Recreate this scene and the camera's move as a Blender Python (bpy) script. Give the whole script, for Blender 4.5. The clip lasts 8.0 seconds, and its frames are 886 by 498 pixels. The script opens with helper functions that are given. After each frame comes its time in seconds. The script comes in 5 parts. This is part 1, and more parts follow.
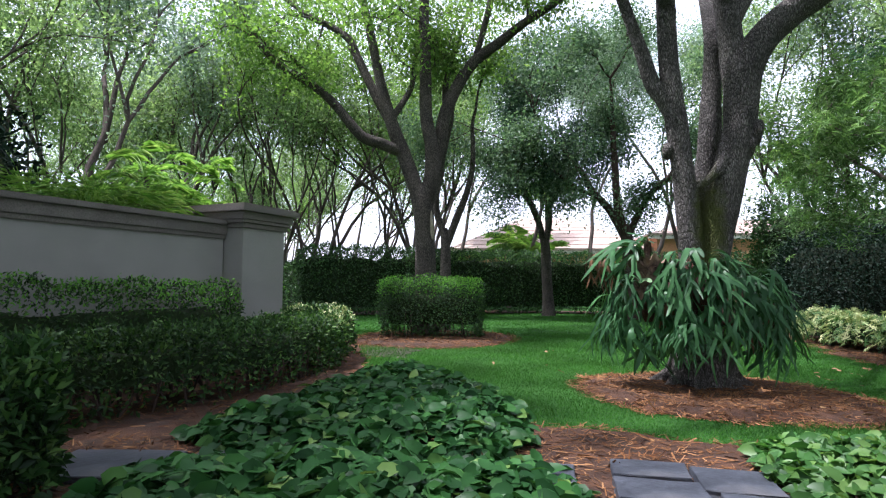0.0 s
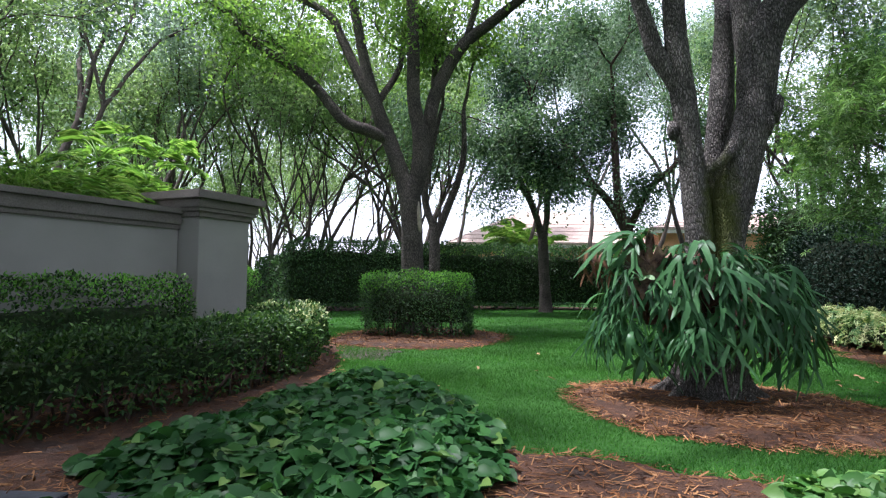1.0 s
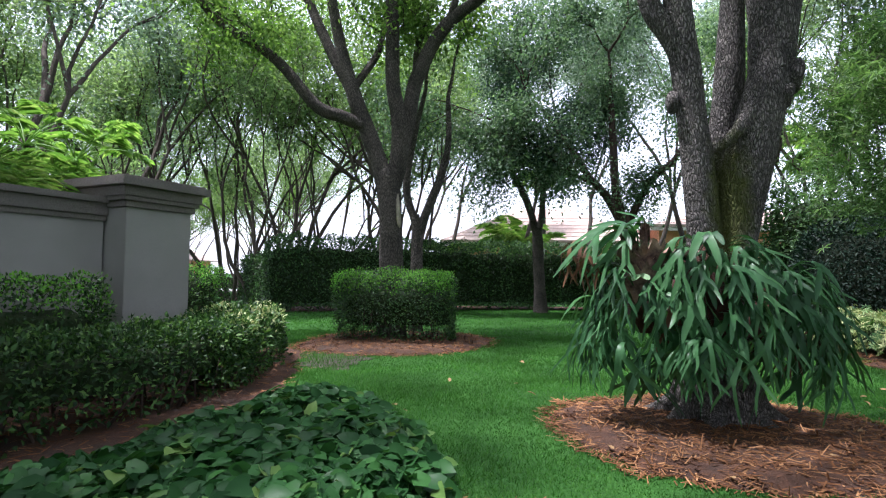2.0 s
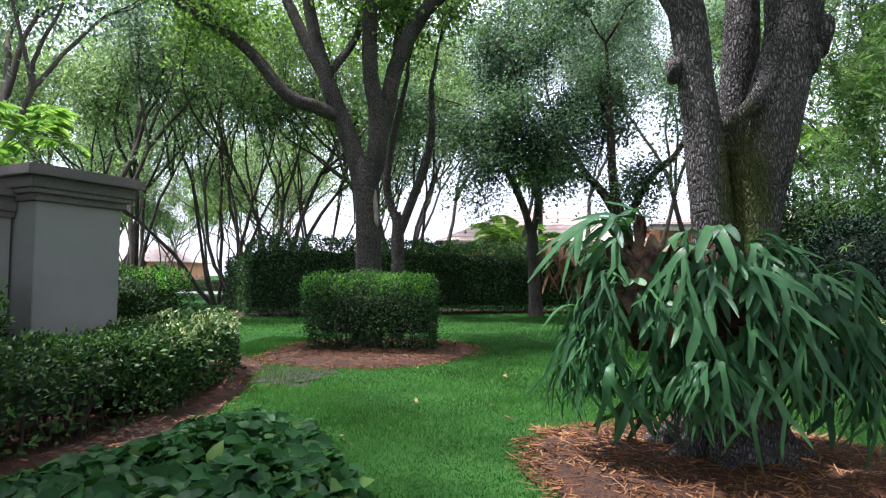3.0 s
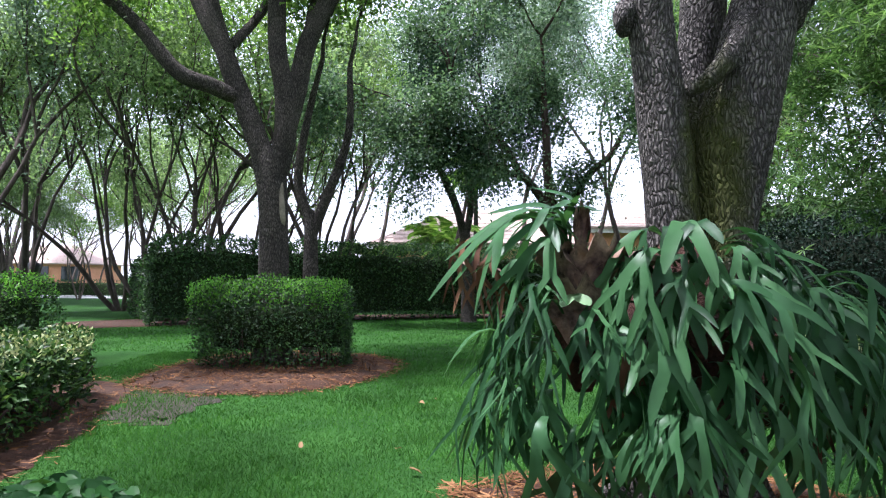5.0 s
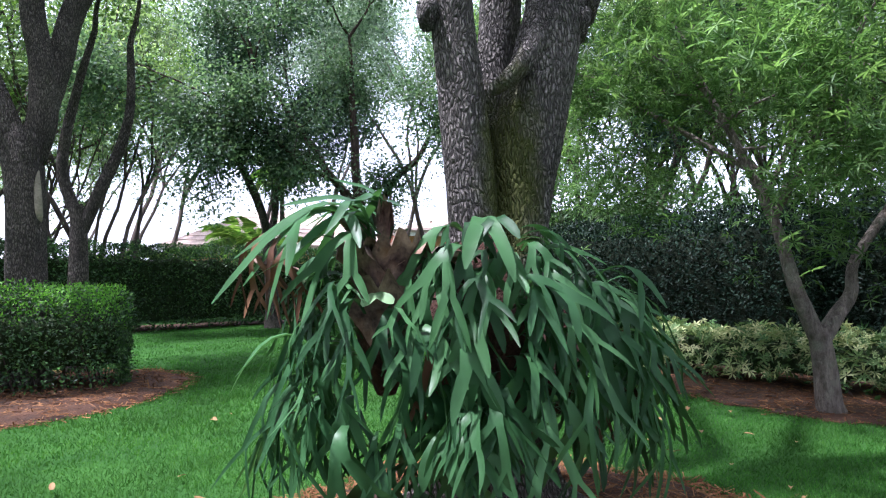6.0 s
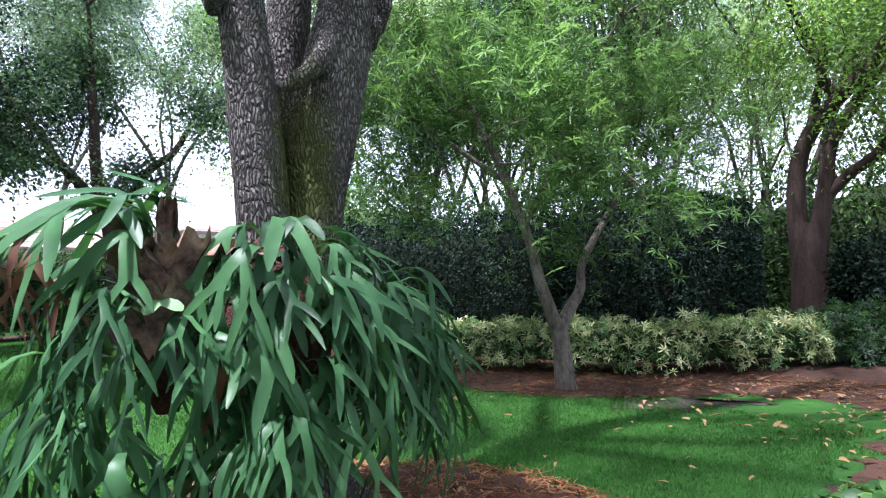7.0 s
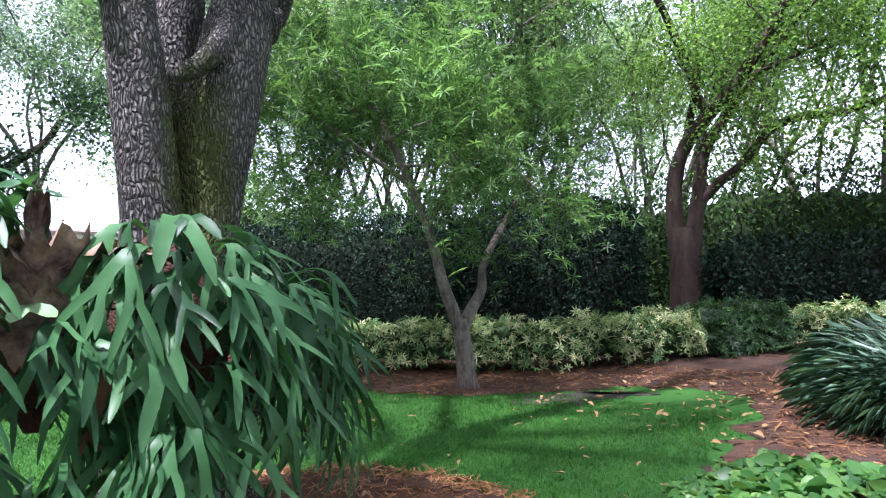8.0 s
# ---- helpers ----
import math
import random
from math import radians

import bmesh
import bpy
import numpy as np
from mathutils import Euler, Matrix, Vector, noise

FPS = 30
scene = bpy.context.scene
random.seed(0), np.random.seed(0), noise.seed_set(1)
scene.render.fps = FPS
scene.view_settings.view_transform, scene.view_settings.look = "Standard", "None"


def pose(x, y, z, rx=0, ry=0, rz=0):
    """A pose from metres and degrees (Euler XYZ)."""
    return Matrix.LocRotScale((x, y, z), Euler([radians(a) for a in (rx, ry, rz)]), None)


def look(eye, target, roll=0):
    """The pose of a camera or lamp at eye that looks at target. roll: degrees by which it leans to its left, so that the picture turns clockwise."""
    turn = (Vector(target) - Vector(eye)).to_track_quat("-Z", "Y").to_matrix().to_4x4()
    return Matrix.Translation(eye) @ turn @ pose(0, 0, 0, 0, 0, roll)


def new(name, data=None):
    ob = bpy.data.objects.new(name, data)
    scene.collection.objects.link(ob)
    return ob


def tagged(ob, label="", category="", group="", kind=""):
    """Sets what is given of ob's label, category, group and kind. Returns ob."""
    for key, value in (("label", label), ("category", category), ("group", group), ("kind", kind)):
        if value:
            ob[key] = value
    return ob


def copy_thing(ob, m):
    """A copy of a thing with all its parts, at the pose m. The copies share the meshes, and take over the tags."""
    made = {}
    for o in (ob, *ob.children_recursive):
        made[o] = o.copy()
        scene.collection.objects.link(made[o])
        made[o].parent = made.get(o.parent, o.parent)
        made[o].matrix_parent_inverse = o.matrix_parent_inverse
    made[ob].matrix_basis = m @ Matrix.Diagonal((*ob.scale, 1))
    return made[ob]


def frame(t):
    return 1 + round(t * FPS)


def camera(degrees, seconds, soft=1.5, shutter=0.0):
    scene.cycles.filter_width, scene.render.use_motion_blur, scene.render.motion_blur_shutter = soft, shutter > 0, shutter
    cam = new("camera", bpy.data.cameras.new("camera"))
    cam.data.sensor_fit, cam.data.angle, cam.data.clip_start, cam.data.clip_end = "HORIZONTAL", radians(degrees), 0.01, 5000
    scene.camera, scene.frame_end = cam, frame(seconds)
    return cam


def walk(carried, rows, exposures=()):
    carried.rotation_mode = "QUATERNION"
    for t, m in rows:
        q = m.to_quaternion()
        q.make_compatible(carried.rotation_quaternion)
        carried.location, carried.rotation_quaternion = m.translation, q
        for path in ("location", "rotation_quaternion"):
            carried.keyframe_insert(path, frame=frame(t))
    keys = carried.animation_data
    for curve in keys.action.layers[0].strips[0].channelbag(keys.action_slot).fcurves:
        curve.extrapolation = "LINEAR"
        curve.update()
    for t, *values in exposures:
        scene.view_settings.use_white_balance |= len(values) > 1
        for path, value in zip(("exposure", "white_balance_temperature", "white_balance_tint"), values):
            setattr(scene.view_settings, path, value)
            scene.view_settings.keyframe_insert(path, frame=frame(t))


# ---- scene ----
cam = camera(75.1, 8.0, 1.2)
PATH = [
    (0, (0.922, -0.007, 1.221), (0.682, 1.975, 1.34), 0.6),
    (0.5, (0.993, 0.407, 1.241), (0.751, 2.39, 1.349), 0.7),
    (1, (1.102, 0.846, 1.25), (0.859, 2.829, 1.349), 0.8),
    (1.5, (1.254, 1.358, 1.261), (1.008, 3.34, 1.357), 0.8),
    (2, (1.383, 1.853, 1.261), (1.136, 3.836, 1.355), 0.8),
    (2.2, (1.432, 2.053, 1.273), (1.188, 4.036, 1.362), 0.7),
    (3.3, (1.663, 3.036, 1.309), (1.412, 5.017, 1.41), 0.6),
    (3.5, (1.672, 3.18, 1.332), (1.427, 5.163, 1.428), 0.7),
    (4, (1.712, 3.553, 1.376), (1.468, 5.536, 1.474), 0.6),
    (4.2, (1.713, 3.681, 1.377), (1.469, 5.664, 1.476), 0.7),
    (5.3, (1.894, 4.049, 1.355), (2.019, 6.042, 1.464), 0.2),
    (5.5, (1.918, 4.087, 1.35), (2.171, 6.068, 1.459), -0.0),
    (6, (1.903, 4.181, 1.342), (2.509, 6.083, 1.459), -0.6),
    (6.5, (1.81, 4.233, 1.341), (2.847, 5.939, 1.458), -1.1),
    (7, (1.761, 4.251, 1.338), (3.064, 5.764, 1.45), -1.7),
    (7.5, (1.752, 4.272, 1.329), (3.202, 5.645, 1.439), -2.1),
    (8, (1.759, 4.272, 1.33), (3.299, 5.543, 1.438), -2.2),
]
EXPOSURES = [(0, 1.2, 5800, 21), (4, 1.2, 5750, 22), (5.5, 1.38, 5650, 25), (8, 1.75, 5600, 27)]
walk(cam, [(t, look(eye, target, roll)) for t, eye, target, roll in PATH], EXPOSURES)

# world and sun
SUN_WAY = Vector((-0.36, -0.02, 0.93)).normalized()      # towards the sun
world = bpy.data.worlds.new("sky")
scene.world = world
world.use_nodes = True
wn = world.node_tree
sky = wn.nodes.new("ShaderNodeTexSky")
sky.sky_type, sky.sun_disc = "NISHITA", False
sky.sun_elevation = math.asin(SUN_WAY.z)
sky.sun_rotation = math.atan2(SUN_WAY.x, SUN_WAY.y)
sky.air_density, sky.dust_density = 1.0, 4.0
haze = wn.nodes.new("ShaderNodeMix")                 # bright thin cloud over the blue
haze.data_type = "RGBA"
haze.inputs["Factor"].default_value = 0.5
haze.inputs["B"].default_value = (9.0, 9.2, 9.4, 1)
wn.links.new(sky.outputs[0], haze.inputs["A"])
wn.nodes["Background"].inputs["Strength"].default_value = 0.13
wn.links.new(haze.outputs["Result"], wn.nodes["Background"].inputs["Color"])
sun = new("sun", bpy.data.lights.new("sun", "SUN"))
sun.data.energy, sun.data.angle, sun.data.color = 4.8, radians(2.2), (1.0, 0.96, 0.9)
sun.matrix_world = look(SUN_WAY * 50, (0, 0, 0))


# ---- materials ----
def nodes_of(name):
    m = bpy.data.materials.new(name)
    m.use_nodes = True
    return m, m.node_tree.nodes, m.node_tree.links, m.node_tree.nodes["Principled BSDF"]


def ramp(nd, stops):
    r = nd.new("ShaderNodeValToRGB")
    while len(r.color_ramp.elements) < len(stops):
        r.color_ramp.elements.new(0.5)
    for e, (p, c) in zip(r.color_ramp.elements, stops):
        e.position, e.color = p, (*c, 1)
    return r


def noise_tex(nd, lk, scale, detail=4, stretch=None, rough=0.55):
    co = nd.new("ShaderNodeTexCoord")
    n = nd.new("ShaderNodeTexNoise")
    n.inputs["Scale"].default_value, n.inputs["Detail"].default_value, n.inputs["Roughness"].default_value = scale, detail, rough
    if stretch:
        mp = nd.new("ShaderNodeMapping")
        mp.inputs["Scale"].default_value = stretch
        lk.new(co.outputs["Object"], mp.inputs["Vector"])
        lk.new(mp.outputs[0], n.inputs["Vector"])
    else:
        lk.new(co.outputs["Object"], n.inputs["Vector"])
    return n


def mixed(nd, lk, a, b, fac, kind="MIX"):
    x = nd.new("ShaderNodeMix")
    x.data_type, x.blend_type = "RGBA", kind
    for sock, v in ((x.inputs["Factor"], fac), (x.inputs["A"], a), (x.inputs["B"], b)):
        if isinstance(v, (int, float)):
            sock.default_value = v
        elif isinstance(v, tuple):
            sock.default_value = (*v, 1)
        else:
            lk.new(v, sock)
    return x.outputs["Result"]


def leaf_material(name, stops, gloss=0.5, through_light=0.4, tint=(1.3, 1.35, 0.75), patch=0.6, spec=0.3, single=False):
    """Leaves: colour varies leaf by leaf and in larger patches; part of the light goes through."""
    m, nd, lk, p = nodes_of(name)
    geo = nd.new("ShaderNodeNewGeometry")
    r = ramp(nd, stops)
    if single:
        lk.new(nd.new("ShaderNodeObjectInfo").outputs["Random"], r.inputs[0])
    else:
        lk.new(geo.outputs["Random Per Island"], r.inputs[0])
    n = noise_tex(nd, lk, 5.0 if single else 0.9, 2)
    dark = ramp(nd, [(0.35, (patch,) * 3), (0.65, (1.15,) * 3)])
    lk.new(n.outputs[0], dark.inputs[0])
    col = mixed(nd, lk, r.outputs[0], dark.outputs[0], 1.0, "MULTIPLY")
    lk.new(col, p.inputs["Base Color"])
    p.inputs["Roughness"].default_value, p.inputs["Specular IOR Level"].default_value = gloss, spec
    t = nd.new("ShaderNodeBsdfTranslucent")
    lk.new(mixed(nd, lk, col, tint, 1.0, "MULTIPLY"), t.inputs["Color"])
    mx = nd.new("ShaderNodeMixShader")
    mx.inputs[0].default_value = through_light
    lk.new(p.outputs[0], mx.inputs[1])
    lk.new(t.outputs[0], mx.inputs[2])
    lk.new(mx.outputs[0], nd["Material Output"].inputs["Surface"])
    return m


def rough_material(name, c1, c2, scale=6, fine=40, rough=0.8, bump=0.3, dist=0.01, stretch=None, c3=None, spec=0.3):
    """Two scales of colour variation and a bump."""
    m, nd, lk, p = nodes_of(name)
    a = noise_tex(nd, lk, scale, 5, stretch)
    b = noise_tex(nd, lk, fine, 4, stretch)
    r = ramp(nd, [(0.32, c1), (0.68, c2)])
    lk.new(a.outputs[0], r.inputs[0])
    f = ramp(nd, [(0.3, (0.72,) * 3), (0.7, (1.2,) * 3)])
    lk.new(b.outputs[0], f.inputs[0])
    col = mixed(nd, lk, r.outputs[0], f.outputs[0], 1.0, "MULTIPLY")
    if c3:
        st = noise_tex(nd, lk, scale * 0.45, 6)
        k = ramp(nd, [(0.52, (0, 0, 0)), (0.66, (1, 1, 1))])
        lk.new(st.outputs[0], k.inputs[0])
        col = mixed(nd, lk, col, c3, k.outputs[0])
    lk.new(col, p.inputs["Base Color"])
    p.inputs["Roughness"].default_value, p.inputs["Specular IOR Level"].default_value = rough, spec
    bp = nd.new("ShaderNodeBump")
    bp.inputs["Strength"].default_value, bp.inputs["Distance"].default_value = bump, dist
    lk.new(b.outputs[0], bp.inputs["Height"])
    lk.new(bp.outputs[0], p.inputs["Normal"])
    return m


def bark_material(name, dark, light, ridge=14, moss=None, depth=0.03):
    """Furrowed bark: long upright plates with dark cracks, pale lichen, and moss on one face."""
    m, nd, lk, p = nodes_of(name)
    co = nd.new("ShaderNodeTexCoord")
    wob = noise_tex(nd, lk, 5, 3)
    sc = nd.new("ShaderNodeVectorMath")
    sc.operation = "MULTIPLY_ADD"
    sc.inputs[1].default_value = (0.09, 0.09, 0.09)
    lk.new(wob.outputs["Color"], sc.inputs[0])
    lk.new(co.outputs["Object"], sc.inputs[2])
    mp = nd.new("ShaderNodeMapping")
    mp.inputs["Scale"].default_value = (ridge, ridge, ridge * 0.22)
    lk.new(sc.outputs[0], mp.inputs["Vector"])
    vo = nd.new("ShaderNodeTexVoronoi")
    vo.feature = "DISTANCE_TO_EDGE"
    vo.inputs["Scale"].default_value = 1.6
    lk.new(mp.outputs[0], vo.inputs["Vector"])
    fine = noise_tex(nd, lk, 55, 5)
    edge = ramp(nd, [(0.0, (0, 0, 0)), (0.28, (1, 1, 1))])
    lk.new(vo.outputs["Distance"], edge.inputs[0])
    fr = ramp(nd, [(0.3, dark), (0.7, light)])
    lk.new(fine.outputs[0], fr.inputs[0])
    col = mixed(nd, lk, tuple(c * 0.42 for c in dark), fr.outputs[0], edge.outputs[0])
    big = noise_tex(nd, lk, 2.2, 4)
    br = ramp(nd, [(0.35, (0.7, 0.7, 0.7)), (0.65, (1.25, 1.25, 1.22))])
    lk.new(big.outputs[0], br.inputs[0])
    col = mixed(nd, lk, col, br.outputs[0], 1.0, "MULTIPLY")
    if moss:
        centre, size, mcol = moss
        mm = nd.new("ShaderNodeMapping")
        mm.vector_type = "TEXTURE"
        mm.inputs["Location"].default_value, mm.inputs["Scale"].default_value = centre, size
        lk.new(co.outputs["Object"], mm.inputs["Vector"])
        ln = nd.new("ShaderNodeVectorMath")
        ln.operation = "LENGTH"
        lk.new(mm.outputs[0], ln.inputs[0])
        ad = nd.new("ShaderNodeMath")
        ad.operation = "ADD"
        lk.new(ln.outputs["Value"], ad.inputs[0])
        mn = noise_tex(nd, lk, 9, 5)
        lk.new(mn.outputs[0], ad.inputs[1])
        mk = ramp(nd, [(0.98, (0.9, 0.9, 0.9)), (1.0, (0, 0, 0))])
        mk.color_ramp.elements[0].position = 0.62
        half = nd.new("ShaderNodeMath")
        half.operation = "MULTIPLY"
        half.inputs[1].default_value = 0.62
        lk.new(ad.outputs[0], half.inputs[0])
        lk.new(half.outputs[0], mk.inputs[0])
        col = mixed(nd, lk, col, mcol, mk.outputs[0])
    lk.new(col, p.inputs["Base Color"])
    p.inputs["Roughness"].default_value, p.inputs["Specular IOR Level"].default_value = 0.9, 0.2
    add = nd.new("ShaderNodeMath")
    add.operation = "MULTIPLY_ADD"
    add.inputs[1].default_value = 0.35
    lk.new(fine.outputs[0], add.inputs[0])
    lk.new(edge.outputs[0], add.inputs[2])
    bp = nd.new("ShaderNodeBump")
    bp.inputs["Strength"].default_value, bp.inputs["Distance"].default_value = 0.9, depth
    lk.new(add.outputs[0], bp.inputs["Height"])
    lk.new(bp.outputs[0], p.inputs["Normal"])
    return m


G = lambda a, b, c: [(0.0, a), (0.5, b), (1.0, c)]
M_IVY = leaf_material("ivy_leaf", [(0, (0.012, 0.044, 0.013)), (0.55, (0.021, 0.074, 0.019)), (0.9, (0.036, 0.115, 0.026)), (1, (0.12, 0.2, 0.05))], 0.42, 0.22, patch=0.75, spec=0.1)
M_LIME = leaf_material("lime_ivy_leaf", G((0.028, 0.098, 0.02), (0.052, 0.15, 0.03), (0.14, 0.26, 0.06)), 0.45, 0.3)
M_HEDGE = leaf_material("hedge_leaf", [(0, (0.01, 0.028, 0.009)), (0.5, (0.027, 0.072, 0.018)), (0.85, (0.058, 0.128, 0.03)), (1, (0.12, 0.21, 0.055))], 0.5, 0.3, spec=0.18)
M_BOX = leaf_material("clipped_bush_leaf", [(0, (0.011, 0.034, 0.013)), (0.5, (0.032, 0.085, 0.026)), (0.85, (0.06, 0.145, 0.04)), (1, (0.12, 0.23, 0.07))], 0.48, 0.3)
M_TOPS = leaf_material("fresh_shoot_leaf", G((0.08, 0.24, 0.03), (0.13, 0.36, 0.045), (0.2, 0.46, 0.07)), 0.42, 0.45)
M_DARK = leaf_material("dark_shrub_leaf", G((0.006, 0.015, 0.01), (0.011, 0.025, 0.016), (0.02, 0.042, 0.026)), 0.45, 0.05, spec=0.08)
M_VARI = leaf_material("variegated_leaf", [(0, (0.05, 0.13, 0.04)), (0.35, (0.14, 0.24, 0.08)), (0.65, (0.34, 0.4, 0.17)), (1, (0.55, 0.55, 0.3))], 0.45, 0.25, tint=(1, 1.05, 0.7), patch=0.8)
M_OAKLEAF = leaf_material("oak_leaf", G((0.035, 0.08, 0.03), (0.055, 0.12, 0.045), (0.09, 0.175, 0.065)), 0.45, 0.42)
M_CROWN = leaf_material("sunny_crown_leaf", G((0.075, 0.155, 0.04), (0.13, 0.24, 0.06), (0.22, 0.35, 0.1)), 0.5, 0.6)
M_WOODS = leaf_material("woodland_leaf", G((0.1, 0.165, 0.085), (0.16, 0.25, 0.125), (0.26, 0.36, 0.2)), 0.45, 0.6)
M_GREY = leaf_material("grey_green_leaf", G((0.12, 0.18, 0.14), (0.19, 0.27, 0.2), (0.3, 0.39, 0.3)), 0.42, 0.55, tint=(1.15, 1.25, 0.9))
M_BLUE = leaf_material("deep_green_leaf", G((0.02, 0.055, 0.042), (0.038, 0.085, 0.062), (0.07, 0.13, 0.09)), 0.45, 0.35)
M_SLIM = leaf_material("slim_green_leaf", G((0.055, 0.12, 0.04), (0.095, 0.19, 0.065), (0.16, 0.28, 0.1)), 0.45, 0.5)
M_MIDGREEN = leaf_material("mid_green_leaf", G((0.05, 0.1, 0.062), (0.085, 0.155, 0.095), (0.15, 0.23, 0.15)), 0.45, 0.45)
M_PALM = leaf_material("palm_leaf", G((0.09, 0.21, 0.04), (0.18, 0.35, 0.07), (0.34, 0.48, 0.16)), 0.4, 0.45)
M_LIRIOPE = leaf_material("strap_grass", G((0.03, 0.075, 0.045), (0.055, 0.12, 0.07), (0.11, 0.19, 0.12)), 0.4, 0.25)
M_GRASS = leaf_material("lawn_blade", G((0.026, 0.098, 0.016), (0.042, 0.145, 0.023), (0.08, 0.2, 0.038)), 0.6, 0.38, patch=0.7, spec=0.15)
M_FROND = leaf_material("staghorn_frond", G((0.018, 0.06, 0.022), (0.034, 0.102, 0.037), (0.066, 0.17, 0.062)), 0.42, 0.25, patch=0.75, spec=0.22, single=True)
M_DRYFROND = leaf_material("withered_frond", G((0.06, 0.028, 0.016), (0.11, 0.05, 0.026), (0.19, 0.1, 0.05)), 0.7, 0.15, tint=(1, 0.9, 0.7), single=True)
M_CUTFROND = leaf_material("pale_frond_underside", G((0.16, 0.3, 0.13), (0.2, 0.34, 0.16), (0.24, 0.38, 0.19)), 0.5, 0.3, tint=(1, 1, 0.9))
M_STRAW = leaf_material("mulch_straw", G((0.07, 0.03, 0.013), (0.15, 0.067, 0.026), (0.29, 0.155, 0.07)), 0.85, 0.0, spec=0.15)
M_FALLEN = leaf_material("fallen_leaf", G((0.4, 0.3, 0.07), (0.26, 0.15, 0.06), (0.34, 0.27, 0.15)), 0.7, 0.15, tint=(1, 1, 1))
M_SHIELD = rough_material("dry_shield_frond", (0.05, 0.026, 0.03), (0.4, 0.29, 0.21), 9, 60, 0.8, 0.5, 0.01, None, (0.2, 0.11, 0.06))
M_MOSSBALL = rough_material("fern_root_mass", (0.03, 0.015, 0.01), (0.09, 0.04, 0.025), 12, 70, 0.95, 0.9, 0.03)
M_OAK = bark_material("oak_bark", (0.12, 0.11, 0.1), (0.25, 0.23, 0.21), 36, ((0.05, -0.25, 1.9), (0.2, 0.45, 0.8), (0.075, 0.09, 0.016)), 0.035)
M_BARK = bark_material("grey_bark", (0.09, 0.078, 0.068), (0.2, 0.175, 0.15), 32, None, 0.025)
M_DARKBARK = rough_material("dark_bark", (0.045, 0.035, 0.03), (0.12, 0.095, 0.08), 5, 40, 0.9, 0.6, 0.02, (1, 1, 0.3))
M_REDBARK = rough_material("brown_bark", (0.028, 0.018, 0.014), (0.07, 0.046, 0.036), 5, 40, 0.9, 0.6, 0.02, (1, 1, 0.3))
M_STUCCO = rough_material("grey_stucco", (0.235, 0.226, 0.205), (0.285, 0.274, 0.25), 1.2, 420, 0.9, 0.25, 0.002, None, None)
M_CAP = rough_material("grey_brown_moulding", (0.125, 0.112, 0.098), (0.17, 0.153, 0.135), 2.0, 60, 0.85, 0.2, 0.004, (1, 1, 1), (0.12, 0.11, 0.1))
M_SLATE = rough_material("slate_slab", (0.022, 0.025, 0.033), (0.05, 0.056, 0.07), 3.5, 30, 0.55, 0.4, 0.006, None, (0.07, 0.07, 0.075), 0.35)
M_SOIL = rough_material("mulch_bed", (0.032, 0.016, 0.01), (0.078, 0.037, 0.02), 7, 70, 0.95, 0.9, 0.02, None, (0.035, 0.022, 0.016))
M_BARE = rough_material("bare_soil", (0.022, 0.02, 0.014), (0.05, 0.043, 0.031), 7, 50, 0.95, 0.8, 0.015)
M_TURF = rough_material("turf", (0.015, 0.055, 0.01), (0.03, 0.095, 0.016), 1.3, 45, 0.95, 0.9, 0.02, None, None, 0.1)
M_ROOF = rough_material("white_roof_tile", (0.4, 0.3, 0.25), (0.5, 0.38, 0.32), 2, 12, 0.7, 0.3, 0.02)
M_SALMON = rough_material("salmon_stucco", (0.66, 0.3, 0.17), (0.76, 0.38, 0.23), 1.5, 30, 0.85, 0.2, 0.01)
M_TRIM = rough_material("pale_trim", (0.7, 0.64, 0.58), (0.8, 0.75, 0.7), 2, 30, 0.7, 0.1, 0.005)
M_ROAD = rough_material("pale_concrete", (0.42, 0.41, 0.39), (0.56, 0.55, 0.53), 1.5, 30, 0.85, 0.2, 0.005)
M_IRON = rough_material("dark_metal", (0.02, 0.02, 0.022), (0.045, 0.045, 0.05), 5, 40, 0.5, 0.1, 0.002)
M_BLUEPOST = rough_material("blue_paint", (0.04, 0.1, 0.3), (0.06, 0.14, 0.38), 5, 40, 0.5, 0.1, 0.002)
M_PALEBARK = rough_material("pale_bark", (0.075, 0.062, 0.052), (0.19, 0.16, 0.135), 14, 45, 0.9, 1.0, 0.04, (1, 1, 0.4), (0.16, 0.15, 0.12))
M_SCAR = rough_material("pale_bare_wood", (0.2, 0.18, 0.13), (0.34, 0.3, 0.22), 6, 40, 0.8, 0.4, 0.01)
M_GLASS = rough_material("dark_window_glass", (0.03, 0.035, 0.04), (0.06, 0.07, 0.08), 2, 10, 0.08, 0.02, 0.001, None, None, 0.6)


# ---- mesh helpers ----
def mesh_np(name, verts, faces):
    """A mesh from arrays of vertices and of faces that all have the same number of corners."""
    verts, faces = np.asarray(verts, np.float32), np.asarray(faces, np.int32)
    me = bpy.data.meshes.new(name)
    k = faces.shape[1]
    me.vertices.add(len(verts))
    me.vertices.foreach_set("co", verts.ravel())
    me.loops.add(faces.size)
    me.loops.foreach_set("vertex_index", faces.ravel())
    me.polygons.add(len(faces))
    me.polygons.foreach_set("loop_start", np.arange(0, faces.size, k, dtype=np.int32))
    me.update(calc_edges=True)
    return me


def joined(pieces):
    vs, fs, n = [], [], 0
    for v, f in pieces:
        vs.append(v)
        fs.append(np.asarray(f) + n)
        n += len(v)
    return np.concatenate(vs), np.concatenate(fs)


